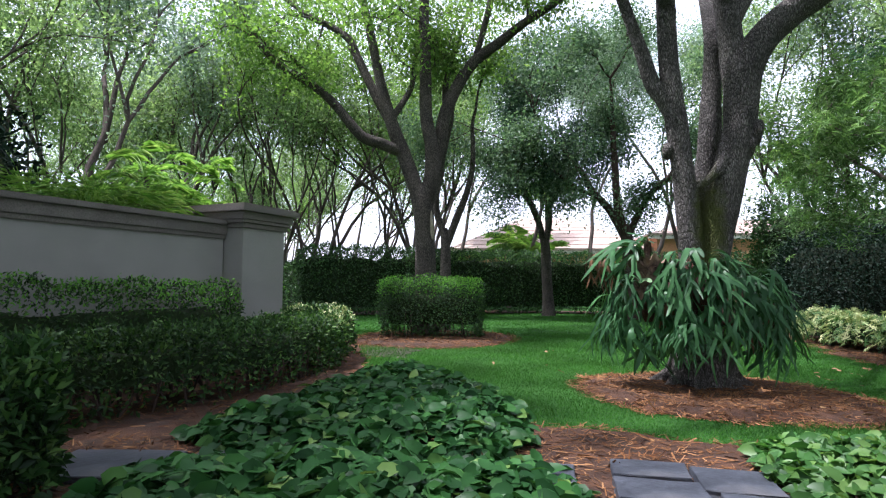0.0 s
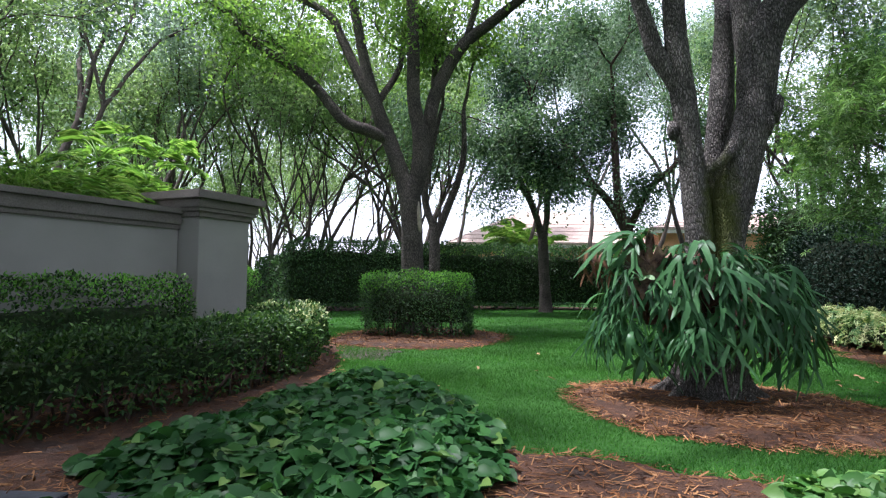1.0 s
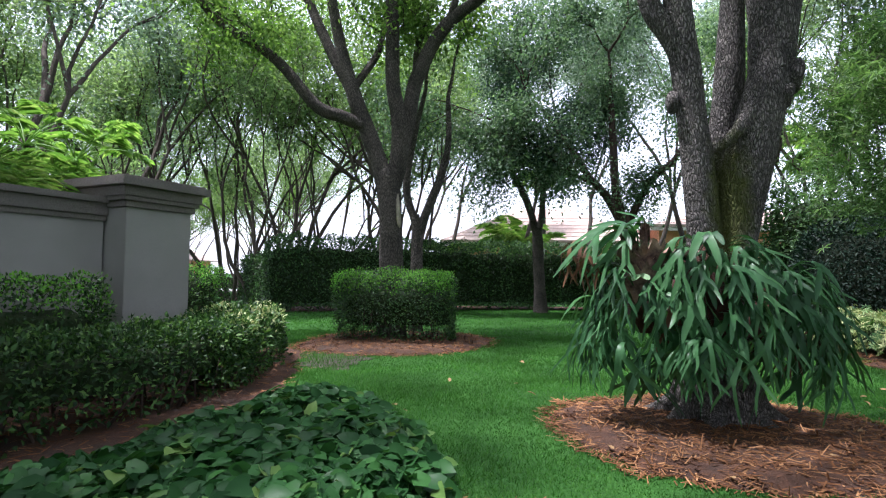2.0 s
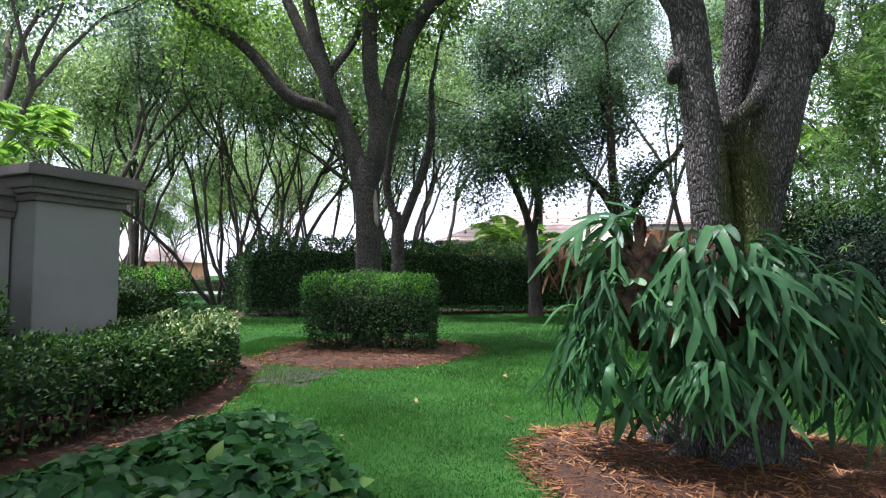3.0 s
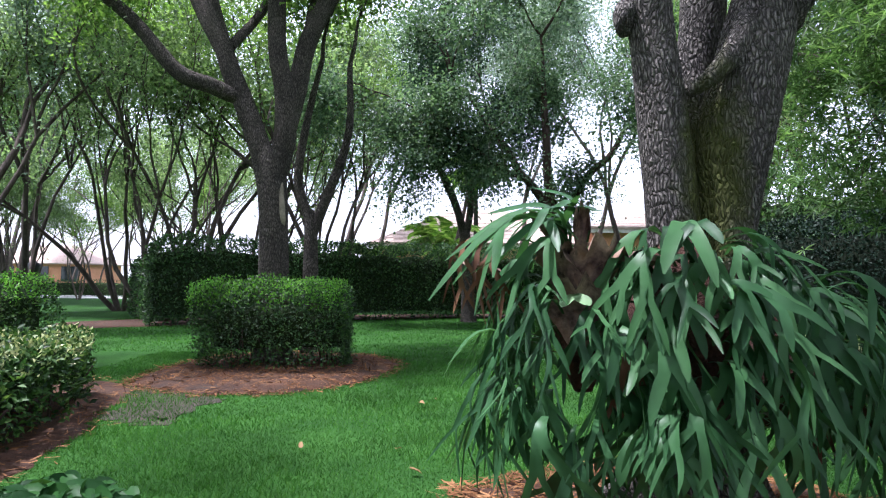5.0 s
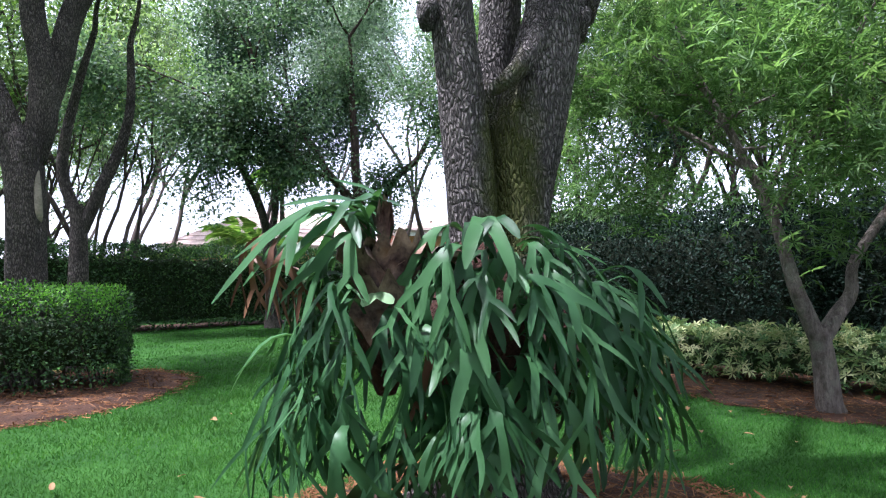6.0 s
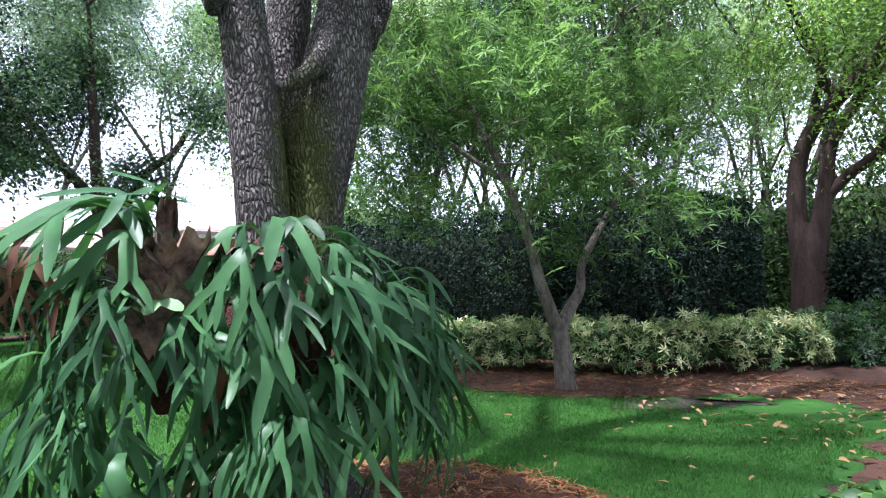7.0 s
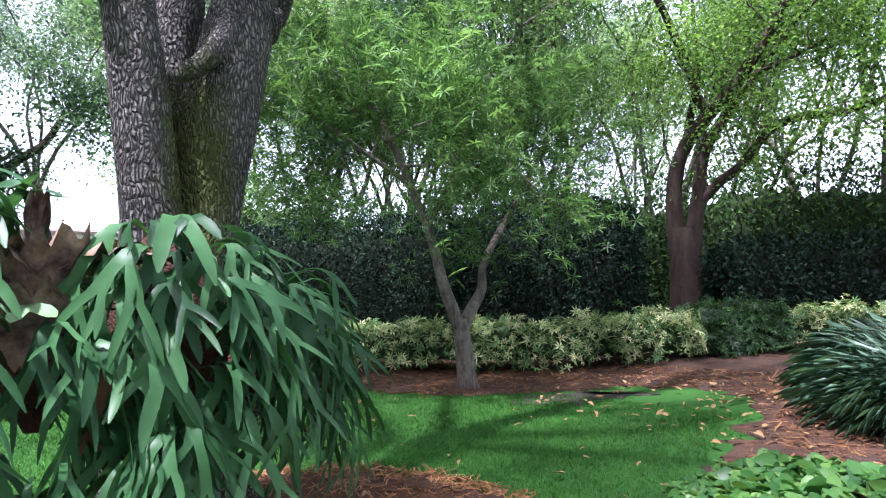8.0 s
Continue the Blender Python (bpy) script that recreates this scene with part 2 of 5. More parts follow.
def put(name, me, material, parent=None, label="", smooth=False, kind=""):
    if material and not me.materials:
        me.materials.append(material)
    if smooth:
        me.shade_smooth()
    ob = new(name, me)
    ob.parent = parent
    return tagged(ob, label, kind=kind)


def part(name, bm, material, parent, label="", smooth=False):
    """Links a bmesh as one mesh object under a thing or a part."""
    me = bpy.data.meshes.new(name)
    bm.to_mesh(me)
    bm.free()
    return put(name, me, material, parent, label, smooth)


def thing(name, at, label, category, group="", kind=""):
    ob = new(name)
    ob.location = at
    ob.empty_display_size = 0.1
    return tagged(ob, label, category, group, kind)


def unit(v):
    return v / np.maximum(np.linalg.norm(v, axis=-1, keepdims=True), 1e-9)


FOLD = (np.array([(0, 0, 0), (0.45, 0.5, 0.14), (1, 0, -0.06), (0.45, -0.5, 0.14)]), np.array([(0, 2, 1), (0, 3, 2)]))
HEART = (np.array([(0, 0, 0), (-0.1, 0.3, 0.07), (0.2, 0.5, 0.11), (0.62, 0.36, 0.06), (1, 0, -0.14), (0.62, -0.36, 0.06), (0.2, -0.5, 0.11), (-0.1, -0.3, 0.07), (0.5, 0, 0.0)]),
         np.array([(0, 2, 1), (0, 8, 2), (8, 3, 2), (8, 4, 3), (8, 5, 4), (8, 6, 5), (0, 6, 8), (0, 7, 6)]))
STRIP = (np.array([(0, 0.5, 0), (0, -0.5, 0), (1, -0.4, 0.03), (1, 0.4, 0.03)]), np.array([(0, 1, 2), (0, 2, 3)]))
TRI = (np.array([(0, 0.42, 0.03), (0.12, -0.5, 0.05), (1, 0.05, -0.08)]), np.array([(0, 1, 2)]))
BLADE = (np.array([(0, 0.5, 0), (0, -0.5, 0), (1, 0, 0)]), np.array([(0, 1, 2)]))
PALMATE = (np.concatenate([[(0, 0, 0)]] + [[(0.5 * math.cos(a) - 0.13 * math.sin(a), 0.5 * math.sin(a) + 0.13 * math.cos(a), 0.05), (math.cos(a), math.sin(a), -0.12),
           (0.5 * math.cos(a) + 0.13 * math.sin(a), 0.5 * math.sin(a) - 0.13 * math.cos(a), 0.05)] for a in (-2.2, -1.3, -0.45, 0.45, 1.3, 2.2)]),
           np.array([(0, 3 * k + 2, 3 * k + 1) for k in range(6)] + [(0, 3 * k + 3, 3 * k + 2) for k in range(6)]))


WHORL = (np.concatenate([[(0, 0, 0)]] + [[(0.5 * math.cos(a) - 0.075 * math.sin(a), 0.5 * math.sin(a) + 0.075 * math.cos(a), 0.06), (math.cos(a), math.sin(a), -0.1),
         (0.5 * math.cos(a) + 0.075 * math.sin(a), 0.5 * math.sin(a) - 0.075 * math.cos(a), 0.06)] for a in (-2.6, -1.6, -0.6, 0.3, 1.2, 2.1)]), PALMATE[1])


def leaf_arrays(rng, at, way, up, length, width, shape=FOLD):
    """Copies of a leaf shape at the points, along the ways."""
    tv, tf = shape
    at, way, up = np.asarray(at, float), unit(np.asarray(way, float)), np.asarray(up, float)
    side = unit(np.cross(up, way))
    nrm = np.cross(way, side)
    length, width = np.broadcast_to(length, len(at)), np.broadcast_to(width, len(at))
    v = (at[:, None] + way[:, None] * (tv[None, :, 0:1] * length[:, None, None]) + side[:, None] * (tv[None, :, 1:2] * width[:, None, None])
         + nrm[:, None] * (tv[None, :, 2:3] * length[:, None, None]))
    f = tf[None] + (np.arange(len(at)) * len(tv))[:, None, None]
    return v.reshape(-1, 3), f.reshape(-1, tf.shape[1])


def spread(rng, n):
    return unit(rng.normal(size=(n, 3)))


def catmull(pts, n=6):
    """A smooth line through the points (any number of columns)."""
    p = np.asarray(pts, float)
    p = np.concatenate([[2 * p[0] - p[1]], p, [2 * p[-1] - p[-2]]])
    out = []
    for i in range(1, len(p) - 2):
        for t in np.linspace(0, 1, n, endpoint=False):
            a, b, c, d = p[i - 1:i + 3]
            out.append(0.5 * (2 * b + (c - a) * t + (2 * a - 5 * b + 4 * c - d) * t * t + (3 * b - a - 3 * c + d) * t ** 3))
    return np.array(out + [p[-2]])


def tube(rows, sides=10, wobble=0.0, rng=None, flute=0.0):
    """A tapered limb through rows of (x, y, z, radius); quads, with closed ends left to the joints."""
    rows = np.asarray(rows, float)
    p, r = rows[:, :3], rows[:, 3]
    d = unit(np.gradient(p, axis=0))
    ref = np.array((0.31, 0.2, 0.93)) if abs(d[:, 2]).mean() < 0.6 else np.array((1.0, 0.13, 0.0))
    u = unit(np.cross(d, ref))
    w = np.cross(d, u)
    a = np.linspace(0, 2 * np.pi, sides, endpoint=False)
    rr = r[:, None] * np.ones(sides)[None]
    if wobble and rng is not None:
        ph = rng.uniform(0, 6.28, 4)
        k = np.arange(len(r))[:, None]
        rr = rr * (1 + wobble * (np.sin(2 * a + ph[0] + 0.25 * k) + 0.7 * np.sin(3 * a + ph[1] - 0.17 * k) + 0.5 * np.sin(5 * a + ph[2])) + rng.normal(0, wobble * 0.25, rr.shape))
    v = p[:, None] + u[:, None] * (np.cos(a) * rr)[..., None] + w[:, None] * (np.sin(a) * rr)[..., None]
    n = len(r)
    i, j = np.meshgrid(np.arange(n - 1), np.arange(sides), indexing="ij")
    q = np.stack([i * sides + j, i * sides + (j + 1) % sides, (i + 1) * sides + (j + 1) % sides, (i + 1) * sides + j], -1).reshape(-1, 4)
    return v.reshape(-1, 3), q


def limb(points, n=5, sides=9, wobble=0.04, rng=None):
    return tube(catmull(points, n), sides, wobble, rng)


def grow(rng, at, way, length, r, depth, bits, tips, bend=0.25, up=0.15, fork=(2, 3), shrink=0.7, angle=0.6, sides=6):
    """A branching limb: adds tubes to bits and twig ends to tips."""
    n = 5
    p, d = np.array(at, float), unit(np.array(way, float))
    rows = [(*p, r)]
    for i in range(n):
        d = unit(d + rng.normal(0, bend / n * 1.6, 3) + np.array((0, 0, up / n)))
        p = p + d * length / n
        rows.append((*p, r * (1 - 0.42 * (i + 1) / n)))
        if (depth <= 1 and i >= 1) or (depth == 2 and i >= 2 and rng.random() < 0.45):
            tips.append((*p, *d))
    bits.append(tube(rows, sides, 0.05, rng))
    if depth > 0:
        for _ in range(rng.integers(fork[0], fork[1] + 1)):
            nd = unit(d + spread(rng, 1)[0] * angle + np.array((0, 0, up * 0.5)))
            grow(rng, p, nd, length * shrink * rng.uniform(0.8, 1.2), r * 0.58 * rng.uniform(0.75, 1.1), depth - 1, bits, tips, bend, up, fork, shrink, angle, max(4, sides - 1))
        tips.append((*p, *d))


def clumps(rng, tips, per, radius, length, width, shape=FOLD, droop=0.25, flat=0.7):
    """Leaves in loose clumps round the twig ends."""
    tips = np.asarray(tips)
    n = len(tips) * per
    base = np.repeat(tips[:, :3], per, 0)
    off = rng.normal(size=(n, 3)) * radius * np.array((1, 1, flat)) * rng.uniform(0.55, 1.25, len(tips)).repeat(per)[:, None]
    way = unit(spread(rng, n) + unit(off) * 0.6 + np.array((0, 0, -droop)))
    up = unit(spread(rng, n) * 0.8 + np.array((0, 0, 0.9)))
    s = rng.uniform(0.65, 1.25, n)
    return leaf_arrays(rng, base + off, way, up, length * s, width * s, shape)


def hedge(name, line, width, height, leaf, count, material, label, category="hedge", group="", z0=0.0, end=0.25, square=0.35, stems=0, top=None, shape=FOLD,
          seed=1, slim=0.5, foot=1.0, lumps=0.05, tall=None, stray=0.06, thin=0.0, heart=0.68, lift=0.15, core=None):
    """A clipped hedge or shrub along a line: a dark shell painted as inner shade, a leafy shell, and a light fringe of
    shoots on top.
    """
    rng = np.random.default_rng(seed)
    c = catmull([(x, y, 0) for x, y in line], 12)
    seg = np.linalg.norm(np.diff(c, axis=0), axis=1)
    s_at = np.concatenate([[0], np.cumsum(seg)])
    total = s_at[-1]
    body = thing(name, (c[len(c) // 2][0], c[len(c) // 2][1], 0), label, category, group)
    base = np.array(body.location)

    def surface(s, th, grow_by=1.0):
        p = np.stack([np.interp(s, s_at, c[:, k]) for k in range(3)], -1)
        q = np.stack([np.interp(np.minimum(s + 0.05, total), s_at, c[:, k]) - np.interp(np.maximum(s - 0.05, 0), s_at, c[:, k]) for k in range(3)], -1)
        d = unit(q)
        side = np.stack([d[:, 1], -d[:, 0], 0 * s], -1)
        edge = np.clip(np.minimum(s, total - s) / end, 0, 1)
        cap = np.sqrt(np.clip(1 - (1 - edge) ** 2.6, 0.0, 1))
        ct, st = np.cos(th), np.sin(th)
        h = height if tall is None else np.interp(s / total, np.linspace(0, 1, len(tall)), tall)
        lump = 1 + lumps * (np.sin(s * 5.1 + th * 2) + np.sin(s * 11.3 - th * 3 + 1))
        a = np.sign(ct) * np.abs(ct) ** square * width / 2 * (0.35 + 0.65 * cap) * grow_by * lump
        low_end = math.sin(0.02) ** square
        b = np.clip((np.abs(st) ** square - low_end) / (1 - low_end), 0, 1) * (h - z0) * (0.75 + 0.25 * cap) * (0.5 + 0.5 * grow_by) * (1 + (lump - 1) * 0.5)
        zfrac = b / np.maximum(h - z0, 0.01)
        a = a * (foot + (1 - foot) * np.clip(zfrac * 1.15, 0, 1))
        pos = p + side * a[:, None]
        pos[:, 2] = z0 + b
        nrm = unit(side * ct[:, None] / width + np.array((0, 0, 1.0)) * st[:, None] / height + d * ((s > total - end) * (1 - edge) * 2 - (s < end) * (1 - edge) * 2)[:, None] * 0.8)
        return pos - base, nrm

    # area-fair samples
    tt = np.linspace(0.02, np.pi - 0.02, 160)
    ref, _ = surface(np.full(160, total / 2), tt)
    arc = np.concatenate([[0], np.cumsum(np.linalg.norm(np.diff(ref, axis=0), axis=1))])
    th = np.interp(rng.uniform(0, arc[-1], count), arc, tt)
    s = rng.uniform(0, total, count)
    ends = rng.random(count) < min(0.3, 1.4 * width / (total + width))
    s[ends] = np.where(rng.random(ends.sum()) < 0.5, rng.uniform(0, end * 0.5, ends.sum()), total - rng.uniform(0, end * 0.5, ends.sum()))
    pos, nrm = surface(s, th, 1.0)
    inner, _ = surface(s, th, 0.1)
    deep = rng.random(count) ** 2.2 * 0.45
    deep[ends] = rng.random(ends.sum()) * 0.9
    pos = pos * (1 - deep[:, None]) + inner * deep[:, None] + rng.normal(0, leaf * 0.3, (count, 3)) + nrm * (rng.random(count) ** 6 * stray)[:, None]
    way = unit(nrm * 0.7 + spread(rng, count) + np.array((0, 0, 0.15)))
    up = unit(nrm + spread(rng, count) * 0.7 + np.array((0, 0, 0.5)))
    k = rng.uniform(0.6, 1.3, count)
    rise = np.clip((pos[:, 2] - z0) / (height - z0) / 0.6, 0, 1)
    keep = rng.random(count) > thin * (1 - rise) * (0.75 + 0.5 * np.sin(s * 6.3 + 2 * np.sin(s * 2.7)))
    v, f = leaf_arrays(rng, pos[keep], way[keep], up[keep], (leaf * k)[keep], (leaf * slim * k)[keep], shape)
    put("foliage", mesh_np("foliage", v, f), material, body, kind="stuff")
    if top:
        n = int(count * 0.22)
        s2, th2 = rng.uniform(0, total, n), rng.uniform(0.5, np.pi - 0.5, n)
        p2, n2 = surface(s2, th2)
        p2 = p2 + np.array((0, 0, 1)) * rng.uniform(-0.02, stray * 1.2, n)[:, None] + rng.normal(0, leaf * 0.5, (n, 3)) * np.array((1, 1, 0.2))
        v, f = leaf_arrays(rng, p2, spread(rng, n) + np.array((0, 0, 0.7)), spread(rng, n), leaf * 0.8, leaf * slim * 0.8, shape)
        put("fringe", mesh_np("fringe", v, f), top, body, "bright light-green new shoots", kind="stuff")
    # dark shell painted as inner shade, which keeps the sky from showing through
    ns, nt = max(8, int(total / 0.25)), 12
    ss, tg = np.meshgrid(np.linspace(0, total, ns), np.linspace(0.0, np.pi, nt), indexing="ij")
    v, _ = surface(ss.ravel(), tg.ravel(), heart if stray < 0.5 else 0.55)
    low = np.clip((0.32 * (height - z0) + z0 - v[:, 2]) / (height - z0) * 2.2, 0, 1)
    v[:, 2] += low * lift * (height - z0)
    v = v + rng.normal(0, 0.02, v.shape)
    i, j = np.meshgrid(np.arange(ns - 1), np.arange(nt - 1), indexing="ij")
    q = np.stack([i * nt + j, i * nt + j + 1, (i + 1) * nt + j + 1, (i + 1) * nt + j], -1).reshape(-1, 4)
    put("inner_growth", mesh_np("inner_growth", v, q), core or M_INNERSHADE, body, "dark brown-green inner shell with the shade in its colour")
    for _ in range(stems):
        s0 = rng.uniform(0.1, total - 0.1, 1)
        p0, _ = surface(s0, np.array([rng.choice([0.05, 3.09])]), 0.6)
        p0 = p0[0]
        a = (p0[0], p0[1], -base[2] - 0.02, 0.014)
        hgt = z0 + 0.45 * (height - z0)
        w = rng.normal(0, 0.12, 2)
        put("stem", mesh_np("stem", *limb([a, (p0[0] + w[0] * 0.5, p0[1] + w[1] * 0.5, hgt * 0.5, 0.011), (p0[0] + w[0], p0[1] + w[1], hgt, 0.008)], 3, 5, 0.05, rng)), M_REDBARK, body)
    return body


# shell colours: the shade between the leaves is put into the paint
M_INNERSHADE = rough_material("inner_growth", (0.011, 0.019, 0.007), (0.03, 0.047, 0.019), 8, 50, 0.95, 0.8, 0.02, spec=0.1)
# darker copy for hedges under dense tree cover, deeper shade in its colour
M_DEEPSHADE = rough_material("deep_shade_shell", (0.005, 0.008, 0.005), (0.012, 0.017, 0.01), 8, 50, 0.95, 0.8, 0.02, spec=0.05)


def inside(poly, x, y):
    poly = np.asarray(poly)
    hit = np.zeros(len(x), bool)
    j = len(poly) - 1
    for i in range(len(poly)):
        (xi, yi), (xj, yj) = poly[i], poly[j]
        cross = ((yi > y) != (yj > y)) & (x < (xj - xi) * (y - yi) / (yj - yi + 1e-12) + xi)
        hit ^= cross
        j = i
    return hit


def closed(points, n=8, jitter=0.04, seed=3):
    """A smooth closed outline with a slightly ragged edge."""
    rng = np.random.default_rng(seed)
    p = list(points)
    c = catmull(p[-2:] + p + p[:2], n)[2 * n:2 * n + len(p) * n]
    return c + rng.normal(0, jitter, c.shape)


def bed_sheet(name, outline, z, material, label, rise=0.03, inset=1.0):
    """A bed of mulch: a low mound over an outline, thin at its rim."""
    bm = bmesh.new()
    rings = []
    along = np.roll(outline, -3, 0) - np.roll(outline, 3, 0)
    area = np.sum(outline[:, 0] * np.roll(outline[:, 1], -1) - outline[:, 1] * np.roll(outline[:, 0], -1))
    inward = unit(np.stack([-along[:, 1], along[:, 0]], -1)) * (1 if area > 0 else -1)
    for k, (f, h) in enumerate(((0.0, -0.03), (0.04, z), (0.14, z + rise * 0.6), (0.3, z + rise))):
        rings.append([bm.verts.new((*p, h)) for p in outline + inward * f * inset])
    n = len(outline)
    for a, b in zip(rings, rings[1:]):
        for i in range(n):
            bm.faces.new((a[i], a[(i + 1) % n], b[(i + 1) % n], b[i]))
    bm.faces.new(rings[-1])
    me = bpy.data.meshes.new(name)
    bm.to_mesh(me)
    bm.free()
    return tagged(put(name, me, material), label, "mulch", kind="structure")


def box(bm, x0, x1, y0, y1, z0, z1, m=None, bevel=0.0):
    r = bmesh.ops.create_cube(bm, size=1)
    bmesh.ops.scale(bm, vec=(x1 - x0, y1 - y0, z1 - z0), verts=r["verts"])
    bmesh.ops.translate(bm, vec=((x0 + x1) / 2, (y0 + y1) / 2, (z0 + z1) / 2), verts=r["verts"])
    vs = r["verts"]
    if bevel:
        es = list({e for v in vs for e in v.link_edges})
        g = bmesh.ops.bevel(bm, geom=es, offset=bevel, segments=2, affect="EDGES")
        vs = list({v for f in g["faces"] for v in f.verts} | {v for v in vs if v.is_valid})
    if m is not None:
        bmesh.ops.transform(bm, matrix=m, verts=vs)
    return vs


# ---- ground ----
bm = bmesh.new()
bmesh.ops.create_grid(bm, x_segments=40, y_segments=40, size=1500)
me = bpy.data.meshes.new("ground")
bm.to_mesh(me)
bm.free()
tagged(put("ground", me, M_TURF), "green mown lawn turf running out level to the distance", "lawn", kind="structure")

RING_OAK = closed([(1.72, 7.0), (2.0, 7.8), (2.9, 8.3), (3.9, 8.1), (4.6, 7.3), (4.75, 6.3), (4.2, 5.55), (3.3, 5.45), (2.5, 5.6), (1.95, 6.2)], seed=4)
RING_BUSH = closed([(-2.45, 12.0), (-2.2, 11.2), (-1.3, 10.75), (-0.3, 10.8), (0.5, 11.5), (0.95, 12.6), (0.9, 13.6), (0.0, 14.4), (-1.4, 14.5), (-2.3, 13.6)], seed=5)
BED_LEFT = closed([(-5.2, 2.0), (-1.2, 1.5), (-0.9, 3.0), (-1.0, 4.0), (-1.0, 5.6), (-1.05, 7.2), (-1.25, 8.6), (-1.75, 10.2), (-2.3, 11.3), (-4.0, 11.5), (-4.4, 8.5)], seed=6)
BED_PATH = closed([(-2.4, 3.95), (-2.4, 2.9), (0, 2.6), (2.9, 2.8), (3.2, 4.1), (2.5, 4.75), (1.3, 5.05), (0.6, 4.9)], seed=7, jitter=0.06)
BED_RIGHT = closed([(5.1, 5.2), (5.9, 5.42), (7.0, 5.5), (8.0, 5.62), (8.5, 6.1), (8.3, 6.9), (7.6, 7.75), (6.95, 8.45), (6.65, 9.7), (6.7, 11.0), (7.2, 13.0), (7.6, 15.5), (10, 17), (16, 12), (16, 3), (8.5, 3.2), (6.0, 4.2)], seed=8, jitter=0.08)
BED_BACK = closed([(-8.5, 19.0), (-6.2, 20.1), (-2.0, 22.75), (2.2, 24.75), (9, 24.8), (20, 24.6), (24, 27), (2, 27), (-9, 22)], seed=9)
bed_sheet("mulch_bed_1", RING_OAK, 0.012, M_SOIL, "round bed of reddish-brown bark and pine-straw mulch under the big oak", 0.05)
bed_sheet("mulch_bed_2", RING_BUSH, 0.012, M_SOIL, "oval bed of reddish-brown mulch round the clipped bush", 0.05)
bed_sheet("mulch_bed_3", BED_LEFT, 0.010, M_SOIL, "dark mulch bed under the hedges along the garden wall", 0.02)
bed_sheet("mulch_bed_4", BED_PATH, 0.014, M_SOIL, "strip of reddish mulch round the stepping slabs", 0.012)
bed_sheet("mulch_bed_5", BED_RIGHT, 0.010, M_SOIL, "mulch bed under the variegated shrubs", 0.02)
bed_sheet("mulch_bed_6", BED_BACK, 0.010, M_SOIL, "dark mulch strip along the tall back hedge", 0.015)
bed_sheet("bare_patch_1", closed([(7.0, 7.6), (7.5, 7.0), (8.1, 6.6), (7.9, 7.2), (7.4, 7.75)], seed=21, jitter=0.09), 0.006, M_BARE, "bare grey soil patch worn into the lawn", 0.002, 0.15)
bed_sheet("bare_patch_2", closed([(-2.2, 11.2), (-1.7, 9.8), (-0.9, 9.4), (-0.9, 10.4), (-1.5, 11.0)], seed=22, jitter=0.1), 0.006, M_BARE, "thin bare soil patch at the edge of the lawn", 0.002, 0.15)


def slab(at, size, turn, tilt, label):
    bm = bmesh.new()
    box(bm, -size[0] / 2, size[0] / 2, -size[1] / 2, size[1] / 2, -0.03, 0.03, None, 0.006)
    bmesh.ops.subdivide_edges(bm, edges=bm.edges, cuts=2, use_grid_fill=True)
    rng = random.Random(int(at[0] * 100))
    for v in bm.verts:
        v.co += Vector((rng.uniform(-1, 1), rng.uniform(-1, 1), rng.uniform(-0.6, 0.6))) * 0.004
    return bm, pose(at[0], at[1], 0.045, tilt[0], tilt[1], turn)


path_thing = thing("stepping_path", (0.2, 3.6, 0), "path of dark blue-grey slate stepping slabs", "path", kind="structure")
for at, size, turn, tilt in (((1.78, 3.83), (0.46, 0.3), -6, (1, -1)), ((1.76, 3.44), (0.5, 0.38), -4, (-1, 1)), ((2.24, 3.66), (0.44, 0.42), -5, (1, 1)), ((2.27, 3.2), (0.46, 0.4), -8, (0, 1)),
                             ((-1.6, 3.42), (0.75, 0.55), 6, (0, 0)), ((-0.85, 3.52), (0.6, 0.5), 4, (1, 0)), ((-0.2, 3.55), (0.6, 0.46), 0, (0, 1)), ((0.45, 3.55), (0.6, 0.46), -3, (0, 0)), ((1.05, 3.6), (0.5, 0.46), -4, (0, -1)), ((-2.3, 3.3), (0.6, 0.5), 8, (0, 0))):
    bm, m = slab(at, size, turn, tilt, "")
    ob = part("slab", bm, M_SLATE, path_thing)
    ob.matrix_basis = Matrix.Translation((-0.2, -3.6, 0)) @ m

# ---- garden wall with its end pier ----
WALL_YAW = math.degrees(math.atan2(8.06 - 5.23, -3.3 + 4.25))       # along the wall, towards the pier
wall_m = pose(-3.16, 7.73, 0, 0, 0, WALL_YAW) @ Matrix.Diagonal((1, 1, 0.977, 1))                       # local x along the wall to the pier, y away from the garden
wall = thing("wall_garden", (0, 0, 0), "grey stucco garden wall with a brown-grey moulded cap", "wall", kind="structure")
wall.matrix_basis = wall_m
bm = bmesh.new()
box(bm, -14, 0.0, 0.0, 0.22, -0.1, 1.86)
part("wall_face", bm, M_STUCCO, wall)
for nm, y0, y1, z0, z1 in (("cap_fillet", -0.03, 0.25, 1.86, 1.92), ("cap_frieze", -0.055, 0.275, 1.92, 2.06), ("cap_top", -0.10, 0.32, 2.06, 2.13)):
    bm = bmesh.new()
    box(bm, -14, 0.02 if nm != "cap_top" else 0.0, y0, y1, z0, z1, None, 0.008)
    part(nm, bm, M_CAP, wall)
pier = thing("wall_pier", (0, 0, 0), "grey stucco end pier with a stepped moulded cap", "pillar", kind="structure")
pier.matrix_basis = wall_m
PX0, PX1, PY0, PY1 = 0.03, 0.88, -0.34, 0.5
bm = bmesh.new()
